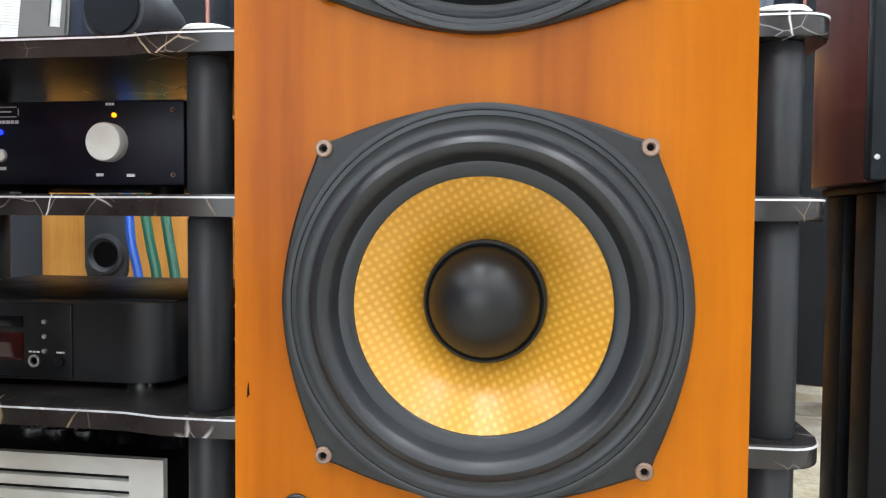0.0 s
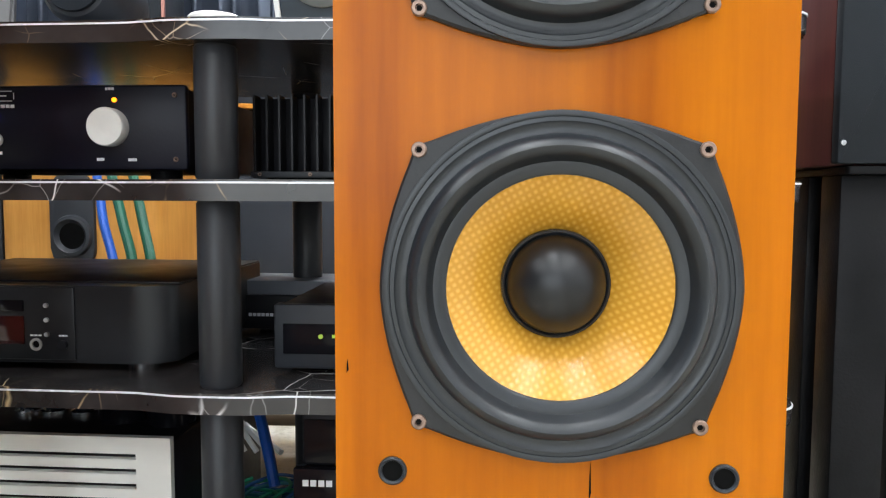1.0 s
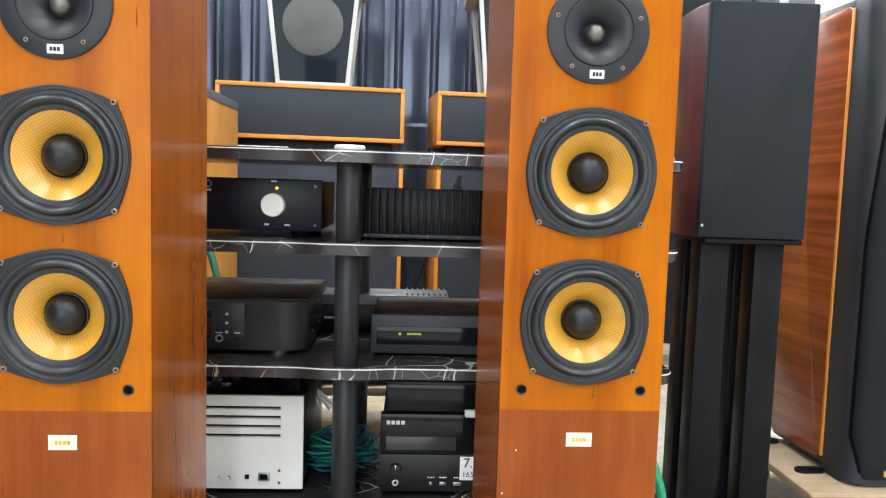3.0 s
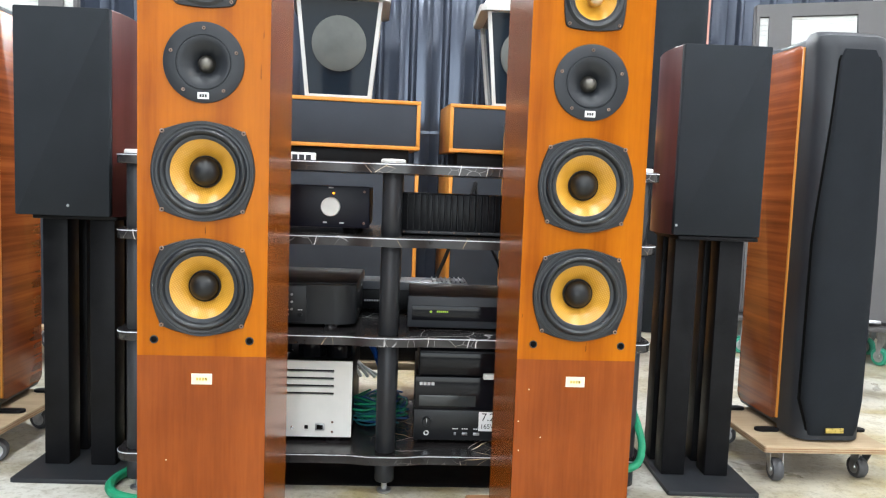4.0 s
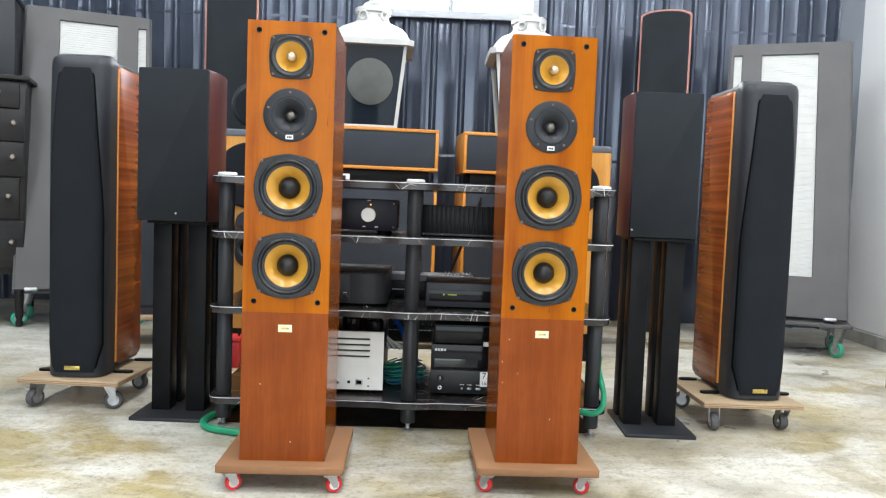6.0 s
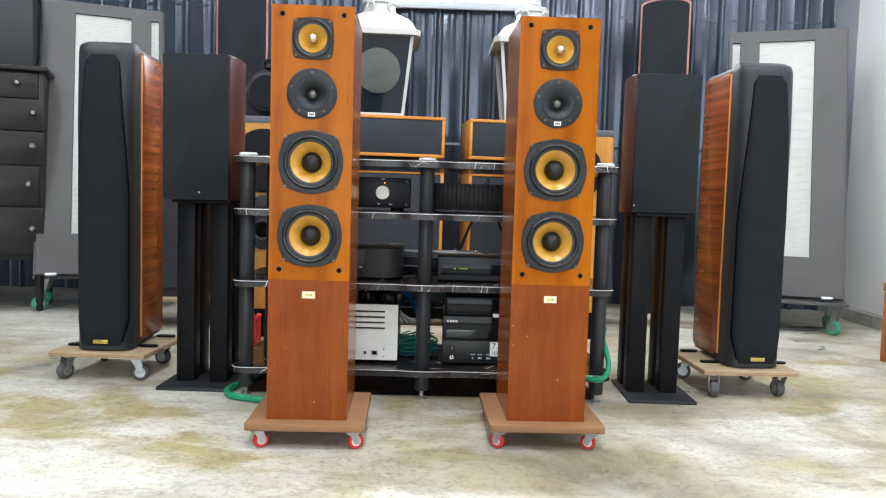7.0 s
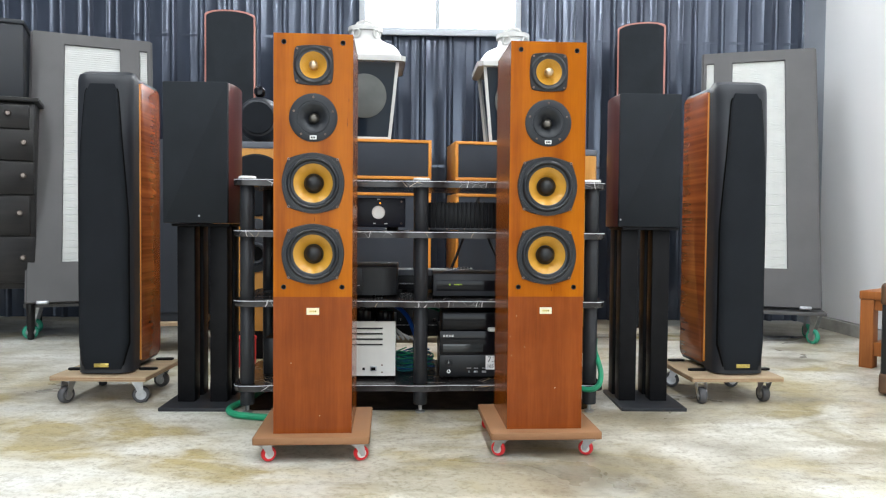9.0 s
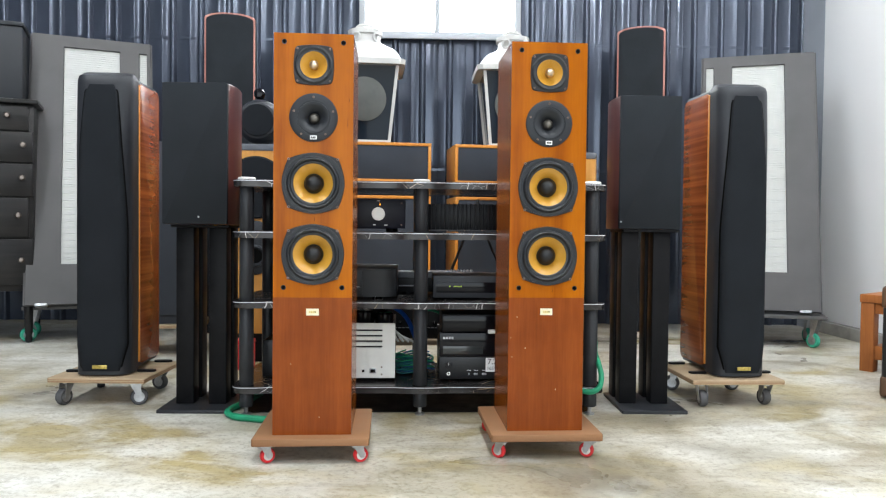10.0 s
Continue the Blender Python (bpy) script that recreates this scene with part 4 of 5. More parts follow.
random.seed(5)
for i in range(9):
    cx, cy = -0.030 + random.uniform(-0.012, 0.02), 0.215 + random.uniform(-0.03, 0.03)
    pts = []
    for k in range(26):
        a = k * 0.72 + i
        rr = 0.066 + 0.020 * math.sin(k * 1.3 + i * 2)
        pts.append((cx + rr * math.cos(a), cy + rr * 0.85 * math.sin(a), SHELVES[0] + 0.006 + 0.0066 * i + 0.012 * (1 + math.sin(k * 0.9 + i))))
    cable("coiled_cable", pts, 0.0027, (TEAL, NAVY, GREEN)[i % 3 if i != 4 else 1], "coiled thin cable heaped on the lowest shelf", steps=4)
cable("blue_hose", [(-0.16, 0.38, 0.34), (-0.10, 0.31, 0.335), (-0.05, 0.26, 0.30), (-0.02, 0.225, 0.24), (0.0, 0.20, 0.185)], 0.0085, BLUE, "thick bright blue cable looping down to the coil")
cable("blue_cable", [(-0.46, 0.36, 0.330), (-0.33, 0.33, 0.335), (-0.2, 0.33, 0.345), (-0.08, 0.37, 0.357), (0.05, 0.42, 0.35)], 0.006, BLUE, "blue cable lying across behind the silver amplifier")
for k in range(4):
    cable("white_lead", [(-0.30 + 0.03 * k, 0.345 + 0.01 * k, 0.30), (-0.27 + 0.02 * k, 0.32, 0.335 + 0.006 * k), (-0.20 + 0.02 * k, 0.33, 0.325), (-0.14 + 0.012 * k, 0.31 + 0.012 * k, 0.30 - 0.02 * k), (-0.08 + 0.02 * k, 0.30, 0.20)], 0.0045, WHITECABLE, "pale cable tangled behind the silver amplifier")
cable("green_cable", [(-0.28, 0.37, 0.345), (-0.20, 0.33, 0.352), (-0.14, 0.30, 0.35), (-0.09, 0.28, 0.342)], 0.006, GREEN, "short green cable under the shelf")
cable("green_lead", [(0.01, 0.26, 0.33), (0.05, 0.31, 0.325), (0.10, 0.36, 0.30)], 0.006, GREEN, "pale green lead behind the middle post")
W_ = pose(0, 0, FLOOR)
cable("blue_speaker_cable", [(-0.855, 1.75, 0.78), (-0.805, 1.70, 0.66), (-0.768, 1.64, 0.56), (-0.72, 1.58, 0.44), (-0.69, 1.5, 0.2), (-0.67, 1.5, 0.012)], 0.010, BLUE, "bright blue cable hanging down", W_)
for k in (0, 1):
    cable("green_speaker_cable", [(-0.825 + 0.055 * k, 1.75, 0.80), (-0.775 + 0.05 * k, 1.70, 0.68), (-0.725 + 0.045 * k, 1.64, 0.56), (-0.68 + 0.04 * k, 1.58, 0.44), (-0.66 + 0.04 * k, 1.5, 0.2), (-0.63 + 0.04 * k, 1.5, 0.013)], 0.011, DARKGREEN, "dark green cable hanging down", W_)
cable("black_cable", [(0.02, 1.32, 0.78), (-0.02, 1.33, 0.66), (-0.06, 1.35, 0.55), (-0.10, 1.36, 0.42), (-0.1, 1.38, 0.2), (-0.08, 1.4, 0.006)], 0.006, BLACKCABLE, "thin black cable hanging behind the rack", W_)
cable("black_cable", [(0.02, 1.34, 0.78), (0.04, 1.33, 0.68), (0.08, 1.34, 0.58), (0.13, 1.36, 0.46), (0.14, 1.38, 0.2), (0.12, 1.4, 0.006)], 0.006, BLACKCABLE, "thin black cable hanging behind the rack", W_)
cable("green_hose", [(-0.86, 1.16, 0.012), (-0.90, 1.02, 0.012), (-0.945, 0.90, 0.012), (-0.925, 0.82, 0.0125), (-0.85, 0.775, 0.012), (-0.74, 0.74, 0.012), (-0.62, 0.74, 0.012)], 0.0115, GREEN, "thick green cable curling on the floor by the rack", W_)
cable("green_hose", [(0.20, 0.80, 0.13), (0.26, 0.74, 0.098), (0.30, 0.70, 0.092), (0.332, 0.70, 0.108), (0.345, 0.715, 0.145), (0.343, 0.74, 0.185), (0.352, 0.80, 0.215), (0.39, 0.9, 0.235)], 0.0095, GREEN, "thick green cable bending up past the rack post", W_)

# flat black sheet over the floor below the lowest shelf
mat = thing("rack_floor_sheet", RACK @ pose(0, 0, FLOOR), "thin black sheet on the floor under the rack", "mat")
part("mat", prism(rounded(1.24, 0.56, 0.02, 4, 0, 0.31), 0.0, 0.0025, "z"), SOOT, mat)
bench = thing("low_bench", pose(-0.10, 1.46, FLOOR, 0, 0, -4), "low bench of pale raw boards behind the rack", "bench")
part("seat_board", box(-0.52, 0.48, 0, 0.30, 0.140, 0.165, 0.002), PLY, bench)
for x in (-0.48, 0.40):
    part("leg", box(x, x + 0.04, 0.03, 0.27, 0, 0.1395, 0.002), PLY, bench)
mixer = thing("rack_mixer", pose(-0.12, 1.49, 0.1655 + FLOOR, 0, 0, -4), "black rack unit with a row of small knobs on the bench", "amplifier")
part("case", box(-0.24, 0.24, 0.006, 0.24, 0.004, 0.135, 0.003), GEAR, mixer)
part("front_panel", box(-0.245, 0.245, -0.002, 0.007, 0.002, 0.137, 0.002), FACE, mixer)
for i in range(12):
    kb = part("knob", turned([(0.009, -0.001), (0.009, -0.014), (0.007, -0.016), (0, -0.016)], 16, centre=(-0.21 + i * 0.038, 0, 0.072)), SOOT, mixer)
    part("pointer", box(-0.2108 + i * 0.038, -0.2092 + i * 0.038, -0.0168, -0.0155, 0.072, 0.080, 0), PRINT, kb, smooth=False)
bars("print", mixer, PRINT, 0.0, -0.0024, 0.050, 0.44, 0.0035, 24)
for x in (-0.2, 0.2):
    for y in (0.03, 0.20):
        part("foot", turned([(0, 0), (0.012, 0), (0.012, 0.0045), (0, 0.0045)], 16, "z", (x, y, 0)), SOOT, mixer)

# ---- stand-mount monitors ----


def stand(m, label, shift, wide=0.262, back=0.0):
    t = thing("speaker_stand", m, label, "stand", "speaker stands")
    part("base_plate", prism(rounded(wide, 0.30, 0.006, 3, 0, 0.14), 0.0, 0.012, "z", 0.002), POST, t)
    for x in (-0.0585 + shift, 0.0585 + shift):
        for y in (0.116 + back, 0.221 + back):
            part("column", box(x - 0.0315, x + 0.0315, y - 0.0315, y + 0.0315, 0.012, 0.650, 0.003), SOOT, t)
    part("top_plate", prism(rounded(0.21, 0.21, 0.006, 3, 0, 0.165 + back), 0.650, 0.660, "z", 0.0015), SOOT, t)
    return t


def monitor(m, label, h, badge_x=0.014):
    """A cabinet with bowed sides that narrow to the back, and a full-height cloth grille."""
    t = thing("monitor_speaker", m, label, "speaker", "pair of stand-mount monitors")
    w = 0.222
    side = [(w / 2, 0.020), (w / 2 + 0.006, 0.06), (w / 2 + 0.010, 0.11), (w / 2 + 0.008, 0.16), (w / 2, 0.21), (w / 2 - 0.012, 0.25), (w / 2 - 0.030, 0.28)]
    part("cabinet", prism(side + [(-x, y) for x, y in reversed(side)], 0, h, "z", 0.003), MAHOGANY, t, "dark red mahogany cabinet with bowed sides")
    part("grille", prism(rounded(w + 0.002, h - 0.002, 0.004, 3, 0, h / 2), -0.002, 0.0195, "y", 0.004), MONCLOTH, t, "black cloth grille")
    part("badge", turned([(0, -0.0045), (0.003, -0.004), (0.0035, -0.002), (0.0035, -0.001)], 14, centre=(badge_x, 0, 0.026)), STEEL, t)
    return t


STL, STR = (-1.065, 0.918, -7.0), (0.556, 0.808, -8.0)
stand(pose(STL[0], STL[1] + 0.003, FLOOR, 0, 0, STL[2]), "black steel stand with four square columns on a flat plate", -0.002)
stand(pose(STR[0] - 0.002, STR[1] - 0.072, FLOOR, 0, 0, STR[2]), "black steel stand with four square columns on a flat plate", -0.012, 0.236, 0.016)
monitor(pose(STL[0], STL[1], 0.651, 0, 0, STL[2]), "stand-mount monitor with black grille and dark red bowed sides", 0.492)
monitor(pose(STR[0], STR[1], 0.651, 0, 0, STR[2]), "stand-mount monitor with black grille, slightly toed in", 0.487, -0.106)

# ---- tall floor speakers on plywood dollies ----


def tall(m, label):
    t = thing("floor_speaker", m, label, "speaker", "pair of tall floor speakers")
    w, h = 0.2, 1.105
    # rounded dark front block, wooden body behind it
    out = [(-w / 2, 0.105), (-w / 2, 0.05)] + [(-w / 2 + 0.05 * (1 - math.cos(a)), 0.05 - 0.05 * math.sin(a)) for a in [i * math.pi / 12 for i in range(1, 7)]]
    out = out + [(-x, y) for x, y in reversed(out)]
    bm = prism(out, 0, h, "z")
    bmesh.ops.subdivide_edges(bm, edges=[e for e in bm.edges if abs(e.verts[0].co.z - e.verts[1].co.z) > 0.5], cuts=70)
    for v in bm.verts:
        f = v.co.z / h
        k = max(0, (f - 0.962) / 0.038)
        v.co.x *= 1 - 0.10 * max(0, 0.25 - f) - 0.13 * (1 - math.sqrt(max(0, 1 - k * k)))
        v.co.y += (0.10 * max(0, f - 0.72) ** 1.4 + 0.042 * (1 - math.sqrt(max(0, 1 - k * k)))) * (1 - v.co.y / 0.105)
    part("front_block", bm, SLATE, t, "dark slate moulded front with soft corners")
    flat = w / 2 - 0.05
    for name, grow, out, cover, text in (("gasket", 0.0038, -0.0022, SOCKET, "black groove round the grille"), ("grille", 0.0, -0.009, CLOTH, "black cloth grille, narrower at its top")):
        gb = bmesh.new()
        rows = []
        for i in range(33):
            f = i / 32
            z = 0.014 - grow + f * (h - 0.066 + 2 * grow)
            hw = grow + 0.088 - 0.022 * max(0, 0.09 - f) / 0.09 - 0.034 * max(0, (f - 0.5) / 0.5) ** 1.3 - 0.010 * max(0, (f - 0.96) / 0.04) ** 2
            row = []
            for u in (-1.0, -1.0, -0.93, -0.8, -0.6, -0.3, 0, 0.3, 0.6, 0.8, 0.93, 1.0, 1.0):
                x = u * hw
                k = min(1, max(0, (abs(x) - flat) / 0.05))
                yb = 0.05 - 0.05 * math.sqrt(1 - k * k)
                lift = 0.003 if (abs(u) == 1 and (len(row) in (0, 12))) else out + (0.004 if abs(u) == 1 and cover is CLOTH else 0)
                yb += lift + 0.10 * max(0, z / h - 0.72) ** 1.4 + 0.25 * max(0, z / h - 0.965) + (0.006 if i in (0, 32) else 0)
                row.append(gb.verts.new((x, yb, z)))
            rows.append(row)
        for a, b in zip(rows, rows[1:]):
            for i in range(12):
                gb.faces.new((a[i], a[i + 1], b[i + 1], b[i]))
        part(name, gb, cover, t, text)
    part("body", box(-w / 2 + 0.006, w / 2 - 0.006, 0.105, 0.335, 0.006, h - 0.012, 0.01, 3), SLATE, t)
    for sx in (-1, 1):
        xa, xb = sorted((sx * (w / 2 - 0.007), sx * (w / 2 + 0.002)))
        part("side_panel", prism(rounded(0.222, h - 0.05, 0.02, 5, 0.222, h / 2 - 0.003), xa, xb, "x", 0.002), RIBBON, t, "figured red-brown veneer side")
        xa, xb = sorted((sx * (w / 2 - 0.007), sx * (w / 2 + 0.0035)))
        part("edge_strip", box(xa, xb, 0.102, 0.1105, 0.03, h - 0.035, 0.002), EDGING, t, "bright orange wooden edge strip")
    part("badge", box(-0.026, 0.026, -0.013, -0.009, 0.024, 0.038, 0.001), BADGE, t, "small gold badge")
    for x in (-0.11, 0.11):
        for y in (0.10, 0.30):
            part("outrigger", prism(rounded(0.07, 0.03, 0.014, 5, x * 1.18, y), -0.006, 0.001, "z", 0.001), SOOT, t)
    return t


def ply_dolly(m, label, turns, w=0.35, d=0.36, top=0.104, mat=PLY, wheel=GREYWHEEL, group="plywood dollies", size=0.062):
    t = thing("plywood_dolly" if mat is PLY else "platform_dolly", m, label, "dolly", group)
    part("board", prism(rounded(w, d, 0.006, 3, 0, d / 2), top - 0.018, top, "z", 0.0015), mat, t)
    for zz in ((top - 0.0135, top - 0.0075) if mat is PLY else ()):
        part("ply_layer", prism(rounded(w + 0.0008, d + 0.0008, 0.006, 3, 0, d / 2), zz, zz + 0.002, "z"), FIBRE, t)
    for (x, y), a in zip(((-w / 2 + 0.05, 0.045), (w / 2 - 0.05, 0.045), (-w / 2 + 0.05, d - 0.05), (w / 2 - 0.05, d - 0.05)), turns):
        caster(t, x, y, top - 0.018, size, wheel, a, 0.027)
    return t


TLL, TLR = (-1.420, 1.075, -5.0), (0.938, 0.815, -3.5)
tall(pose(TLL[0], TLL[1], 0.1005, 0, 0, TLL[2]), "tall black-fronted floor speaker with figured red-brown sides")
tall(pose(TLR[0], TLR[1], 0.1005, 0, 0, TLR[2]), "tall black-fronted floor speaker with orange edge strips")
ply_dolly(pose(TLL[0] - 0.01, TLL[1] - 0.03, FLOOR, 0, 0, TLL[2] - 4), "raw plywood dolly on grey casters", (160, -70, 30, 80))
ply_dolly(pose(TLR[0] - 0.032, TLR[1] - 0.035, FLOOR, 0, 0, TLR[2] - 2), "raw plywood dolly on grey casters with a worn edge", (175, 5, 70, 100))

# ---- big grey panel speakers ----


def panel(m, label, mirror):
    """m: its lower front corner nearest the middle of the panel; leans back on a low platform."""
    t = thing("panel_speaker", m, label, "speaker", "pair of grey panel speakers")
    w, h = 0.668, 1.625
    s = -1 if mirror else 1

    def sx(a, b):
        return sorted((s * a, s * b))

    wx0, wx1, wz0, wz1 = -0.150, 0.155, 0.226, 1.555
    hx0, hx1, hz0, hz1 = 0.030 - w / 2, 0.075 - w / 2, 1.22, 1.555
    bm = bmesh.new()
    for a, b, c, d in ((-w / 2, hx0, 0, h), (hx0, hx1, 0, hz0), (hx0, hx1, hz1, h), (hx1, wx0, 0, h), (wx0, wx1, 0, wz0), (wx0, wx1, wz1, h), (wx1, w / 2, 0, h)):
        p, q = sx(a, b)
        box(p, q, 0, 0.045, c, d, 0, bm=bm)
    bmesh.ops.remove_doubles(bm, verts=bm.verts, dist=0.0002)
    inside = [f for f in bm.faces if all(len(e.link_faces) > 2 for e in f.edges)]
    bmesh.ops.delete(bm, geom=inside, context="FACES_ONLY")
    rim = [e for e in bm.edges if e.calc_length() > 0.4 and all(abs(v.co.y) < 1e-4 for v in e.verts) and (all(abs(abs(v.co.x) - w / 2) < 1e-4 for v in e.verts))]
    bmesh.ops.bevel(bm, geom=rim, offset=0.012, segments=3, affect="EDGES")
    part("frame", bm, ESL, t, "dark grey textured frame", smooth=False)
    for a, b, c, d in ((wx0, wx1, wz0, wz1), (hx0, hx1, hz0, hz1)):
        p, q = sx(a, b)
        part("backing", box(p + 0.001, q - 0.001, 0.022, 0.04, c + 0.001, d - 0.001, 0), FOAM, t, smooth=False)
        n = int((d - c) / 0.0138)
        st_ = (d - c) / n
        for i in range(n):
            part("slat", box(p + 0.0015, q - 0.0015, 0.014, 0.022, c + i * st_ + 0.0012, c + (i + 1) * st_ - 0.0004, 0), SLAT, t, smooth=False)
    part("foot_clamp", box(*sx(w / 2 - 0.12, w / 2 - 0.06), -0.03, 0.02, -0.014, 0.003, 0.004), STEEL, t)
    return t


GR = pose(1.864, 2.201, 0.195, 0, 0, -26.5)
GL = pose(-1.92, 2.60, 0.210, 0, 0, 15.0)
panel(GR @ pose(0, 0, 0, -15.3), "large grey panel speaker with a white slatted window, leaning back", False)
panel(GL @ pose(0, 0, 0, -15.5), "large grey panel speaker with a white slatted window, leaning back", True)
for m, top, back in ((GR, 0.184, -0.06), (GL, 0.199, 0.10)):
    ply_dolly(Matrix.Translation((0, 0, FLOOR - m.translation.z)) @ m @ pose(0, back, 0), "dark grey platform dolly with green-tyred casters", (100, 40, 60, 20), 0.70, 0.34, top, ESL, GREENWHEEL, "platform dollies", 0.085)

# ---- speakers at the back ----


def arched(m, label, tall_):
    t = thing("arched_speaker", m, label, "speaker", "pair of arched-top speakers")
    w, h = 0.30, tall_
    top = [(w / 2 * math.cos(a), h - 0.035 + 0.035 * math.sin(a)) for a in [i * math.pi / 12 for i in range(13)]]
    part("cabinet", prism([(x * 0.985, z * 0.998) for x, z in [(-w / 2, 0), (w / 2, 0)] + top], 0.0305, 0.32, "y", 0.004), SLATE, t, "dark painted cabinet")
    part("edge_trim", prism([(-w / 2, 0), (w / 2, 0)] + top, 0.008, 0.030, "y", 0.004), wood("rose_edge", (0.30, 0.11, 0.08), (0.42, 0.17, 0.13), (0.52, 0.24, 0.2), 0.35) if "rose_edge" not in bpy.data.materials else bpy.data.materials["rose_edge"], t, "pinkish brown wooden cabinet edge")
    inner = [((x * (w - 0.022) / w), z if z < 0.01 else z - 0.012) for x, z in [(-w / 2, 0.004), (w / 2, 0.004)] + top]
    part("grille", prism(inner, -0.004, 0.012, "y", 0.004), MONCLOTH, t, "black cloth grille with an arched top")
    return t


arched(pose(-1.215, 2.92, FLOOR, 0, 0, 3), "tall slim speaker with an arched top and rose-brown edge", 1.96)
arched(pose(1.36, 2.77, FLOOR, 0, 0, -26), "tall slim speaker with an arched top, turned inwards", 1.97)

sub = thing("bass_speaker", pose(-1.425, 2.12, 0.15, 0, 0, 4), "dark blue-black cabinet standing on a plywood dolly", "speaker")
part("cabinet", box(-0.16, 0.16, 0.012, 0.30, 0, 0.92, 0.006), GREYCLOTH, sub)
part("grille", box(-0.155, 0.155, -0.002, 0.013, 0.045, 0.915, 0.005), GREYCLOTH, sub)
bars("label_plate", sub, PAPER, -0.09, -0.001, 0.022, 0.05, 0.014, 1)
ply_dolly(pose(-1.425, 2.09, FLOOR, 0, 0, 4), "plywood dolly with grey casters under a dark cabinet", (120, 40, 60, 80), 0.40, 0.34, 0.1595, PLY, GREYWHEEL, "plywood dollies", 0.085)


def round_bass(m, label):
    """A bass cabinet with sloping slate top, and a separate rounded head with a tweeter pod."""
    t = thing("bass_cabinet", m, label, "speaker", "pair of honey-wood bass cabinets")
    out = rounded(0.43, 0.60, 0.05, 6, 0, 0.30)
    part("cabinet", prism(out, 0.14, 1.022, "z", 0.002), OAK, t, "honey-coloured veneered cabinet")
    part("plinth", prism(rounded(0.40, 0.56, 0.05, 5, 0, 0.30), 0.0, 0.14, "z", 0.003), SOOT, t)
    part("top_slab", prism(rounded(0.434, 0.604, 0.052, 6, 0, 0.30), 1.022, 1.054, "z", 0.008, 3), SLAB, t, "slate grey top slab")
    part("woofer_grille", turned([(0.150, 0.006), (0.150, -0.010), (0.142, -0.016), (0, -0.020)], 56, centre=(0, 0, 0.845)), CLOTH, t, "round black woofer cover")
    pl = part("port_housing", prism([(x, z) for x, z in rounded(0.118, 0.26, 0.058, 8, 0, 0.555)], -0.012, 0.004, "y", 0.004), SLATE, t, "grey plate round the port")
    part("port", turned([(0.056, -0.010), (0.052, -0.022), (0.044, -0.024), (0.037, -0.016), (0.034, -0.0125)], 40, centre=(0, 0, 0.515)), SLATE, pl)
    part("port_hole", turned([(0, -0.0126), (0.036, -0.0126), (0.036, -0.0122)], 32, centre=(0, 0, 0.515)), SOCKET, pl)
    hd = turned([(0, -0.005), (0.060, -0.004), (0.088, 0.004), (0.104, 0.03), (0.110, 0.08), (0.102, 0.16), (0.078, 0.26), (0.045, 0.34), (0, 0.375)], 40, centre=(0, 0.03, 1.172))
    head = part("head", hd, SLATE, t, "rounded slate head")
    part("head_front", turned([(0.078, 0.0), (0.076, -0.008), (0, -0.010)], 40, centre=(0, 0.028, 1.172)), CLOTH, head)
    part("tweeter_pod", turned([(0, 0.0), (0.018, 0.003), (0.027, 0.016), (0.027, 0.04), (0.018, 0.09), (0, 0.15)], 28, centre=(0, 0.055, 1.306)), GLOSS, head, "black tweeter pod")
    return t


round_bass(pose(-0.955, 1.90, FLOOR, 0, 0, -5), "honey-wood bass cabinet with a slate top, round head and port")
round_bass(pose(0.545, 1.90, FLOOR, 0, 0, -4), "honey-wood bass cabinet with a slate top and black round cover")


def framed(name, m, w, h, d, label):
    """A wide grille-fronted cabinet with a mitred wooden border."""
    t = thing(name, m, label, "speaker", "wide grille-fronted speakers")
    part("cabinet", box(-w / 2, w / 2, 0.014, d, 0, h, 0.003), OAK, t)
    e = 0.018
    bm = bmesh.new()
    for a, b, c, dd in ((-w / 2, w / 2, 0, e), (-w / 2, w / 2, h - e, h), (-w / 2, -w / 2 + e, e, h - e), (w / 2 - e, w / 2, e, h - e)):
        box(a, b, 0, 0.0135, c, dd, 0.002, bm=bm)
    part("border", bm, EDGING, t, "orange wooden border")
    part("grille", box(-w / 2 + e + 0.001, w / 2 - e - 0.001, 0.004, 0.0135, e + 0.001, h - e - 0.001, 0.002), GREYCLOTH, t, "dark grey cloth grille")
    return t


FY = 2.62
framed("wide_speaker", pose(-0.40, FY, 0.06, 0, 0, 0), 0.78, 0.78, 0.36, "wide floor cabinet with a dark grille and orange border")
framed("wide_speaker", pose(0.52, FY, 0.06, 0, 0, 0), 0.76, 0.78, 0.36, "wide floor cabinet with a dark grille and orange border")
framed("centre_speaker", pose(-0.41, FY, 0.919, 0, 0, 0), 0.80, 0.235, 0.34, "long centre speaker with dark grille and orange border")
framed("centre_speaker", pose(0.52, FY, 0.919, 0, 0, 0), 0.77, 0.235, 0.34, "long centre speaker with dark grille and orange border")
for x in (-0.40, 0.52):
    pad = thing("spacer_board", pose(x, FY, 0.8405), "dark board between two stacked speakers", "board", "spacer boards")
    part("board", box(-0.34, 0.34, 0.03, 0.32, 0, 0.078, 0.004), SOOT, pad)
    ply_b = thing("plywood_pallet", pose(x, FY - 0.10, 0), "low plywood pallet under a wide speaker", "pallet", "plywood pallets")
    part("deck", box(-0.43, 0.43, 0, 0.50, 0.035, 0.0595, 0.002), PLY, ply_b)
    for xx in (-0.38, 0.0, 0.38):
        part("runner", box(xx - 0.03, xx + 0.03, 0.01, 0.49, FLOOR, 0.0348, 0.002), PLY, ply_b)


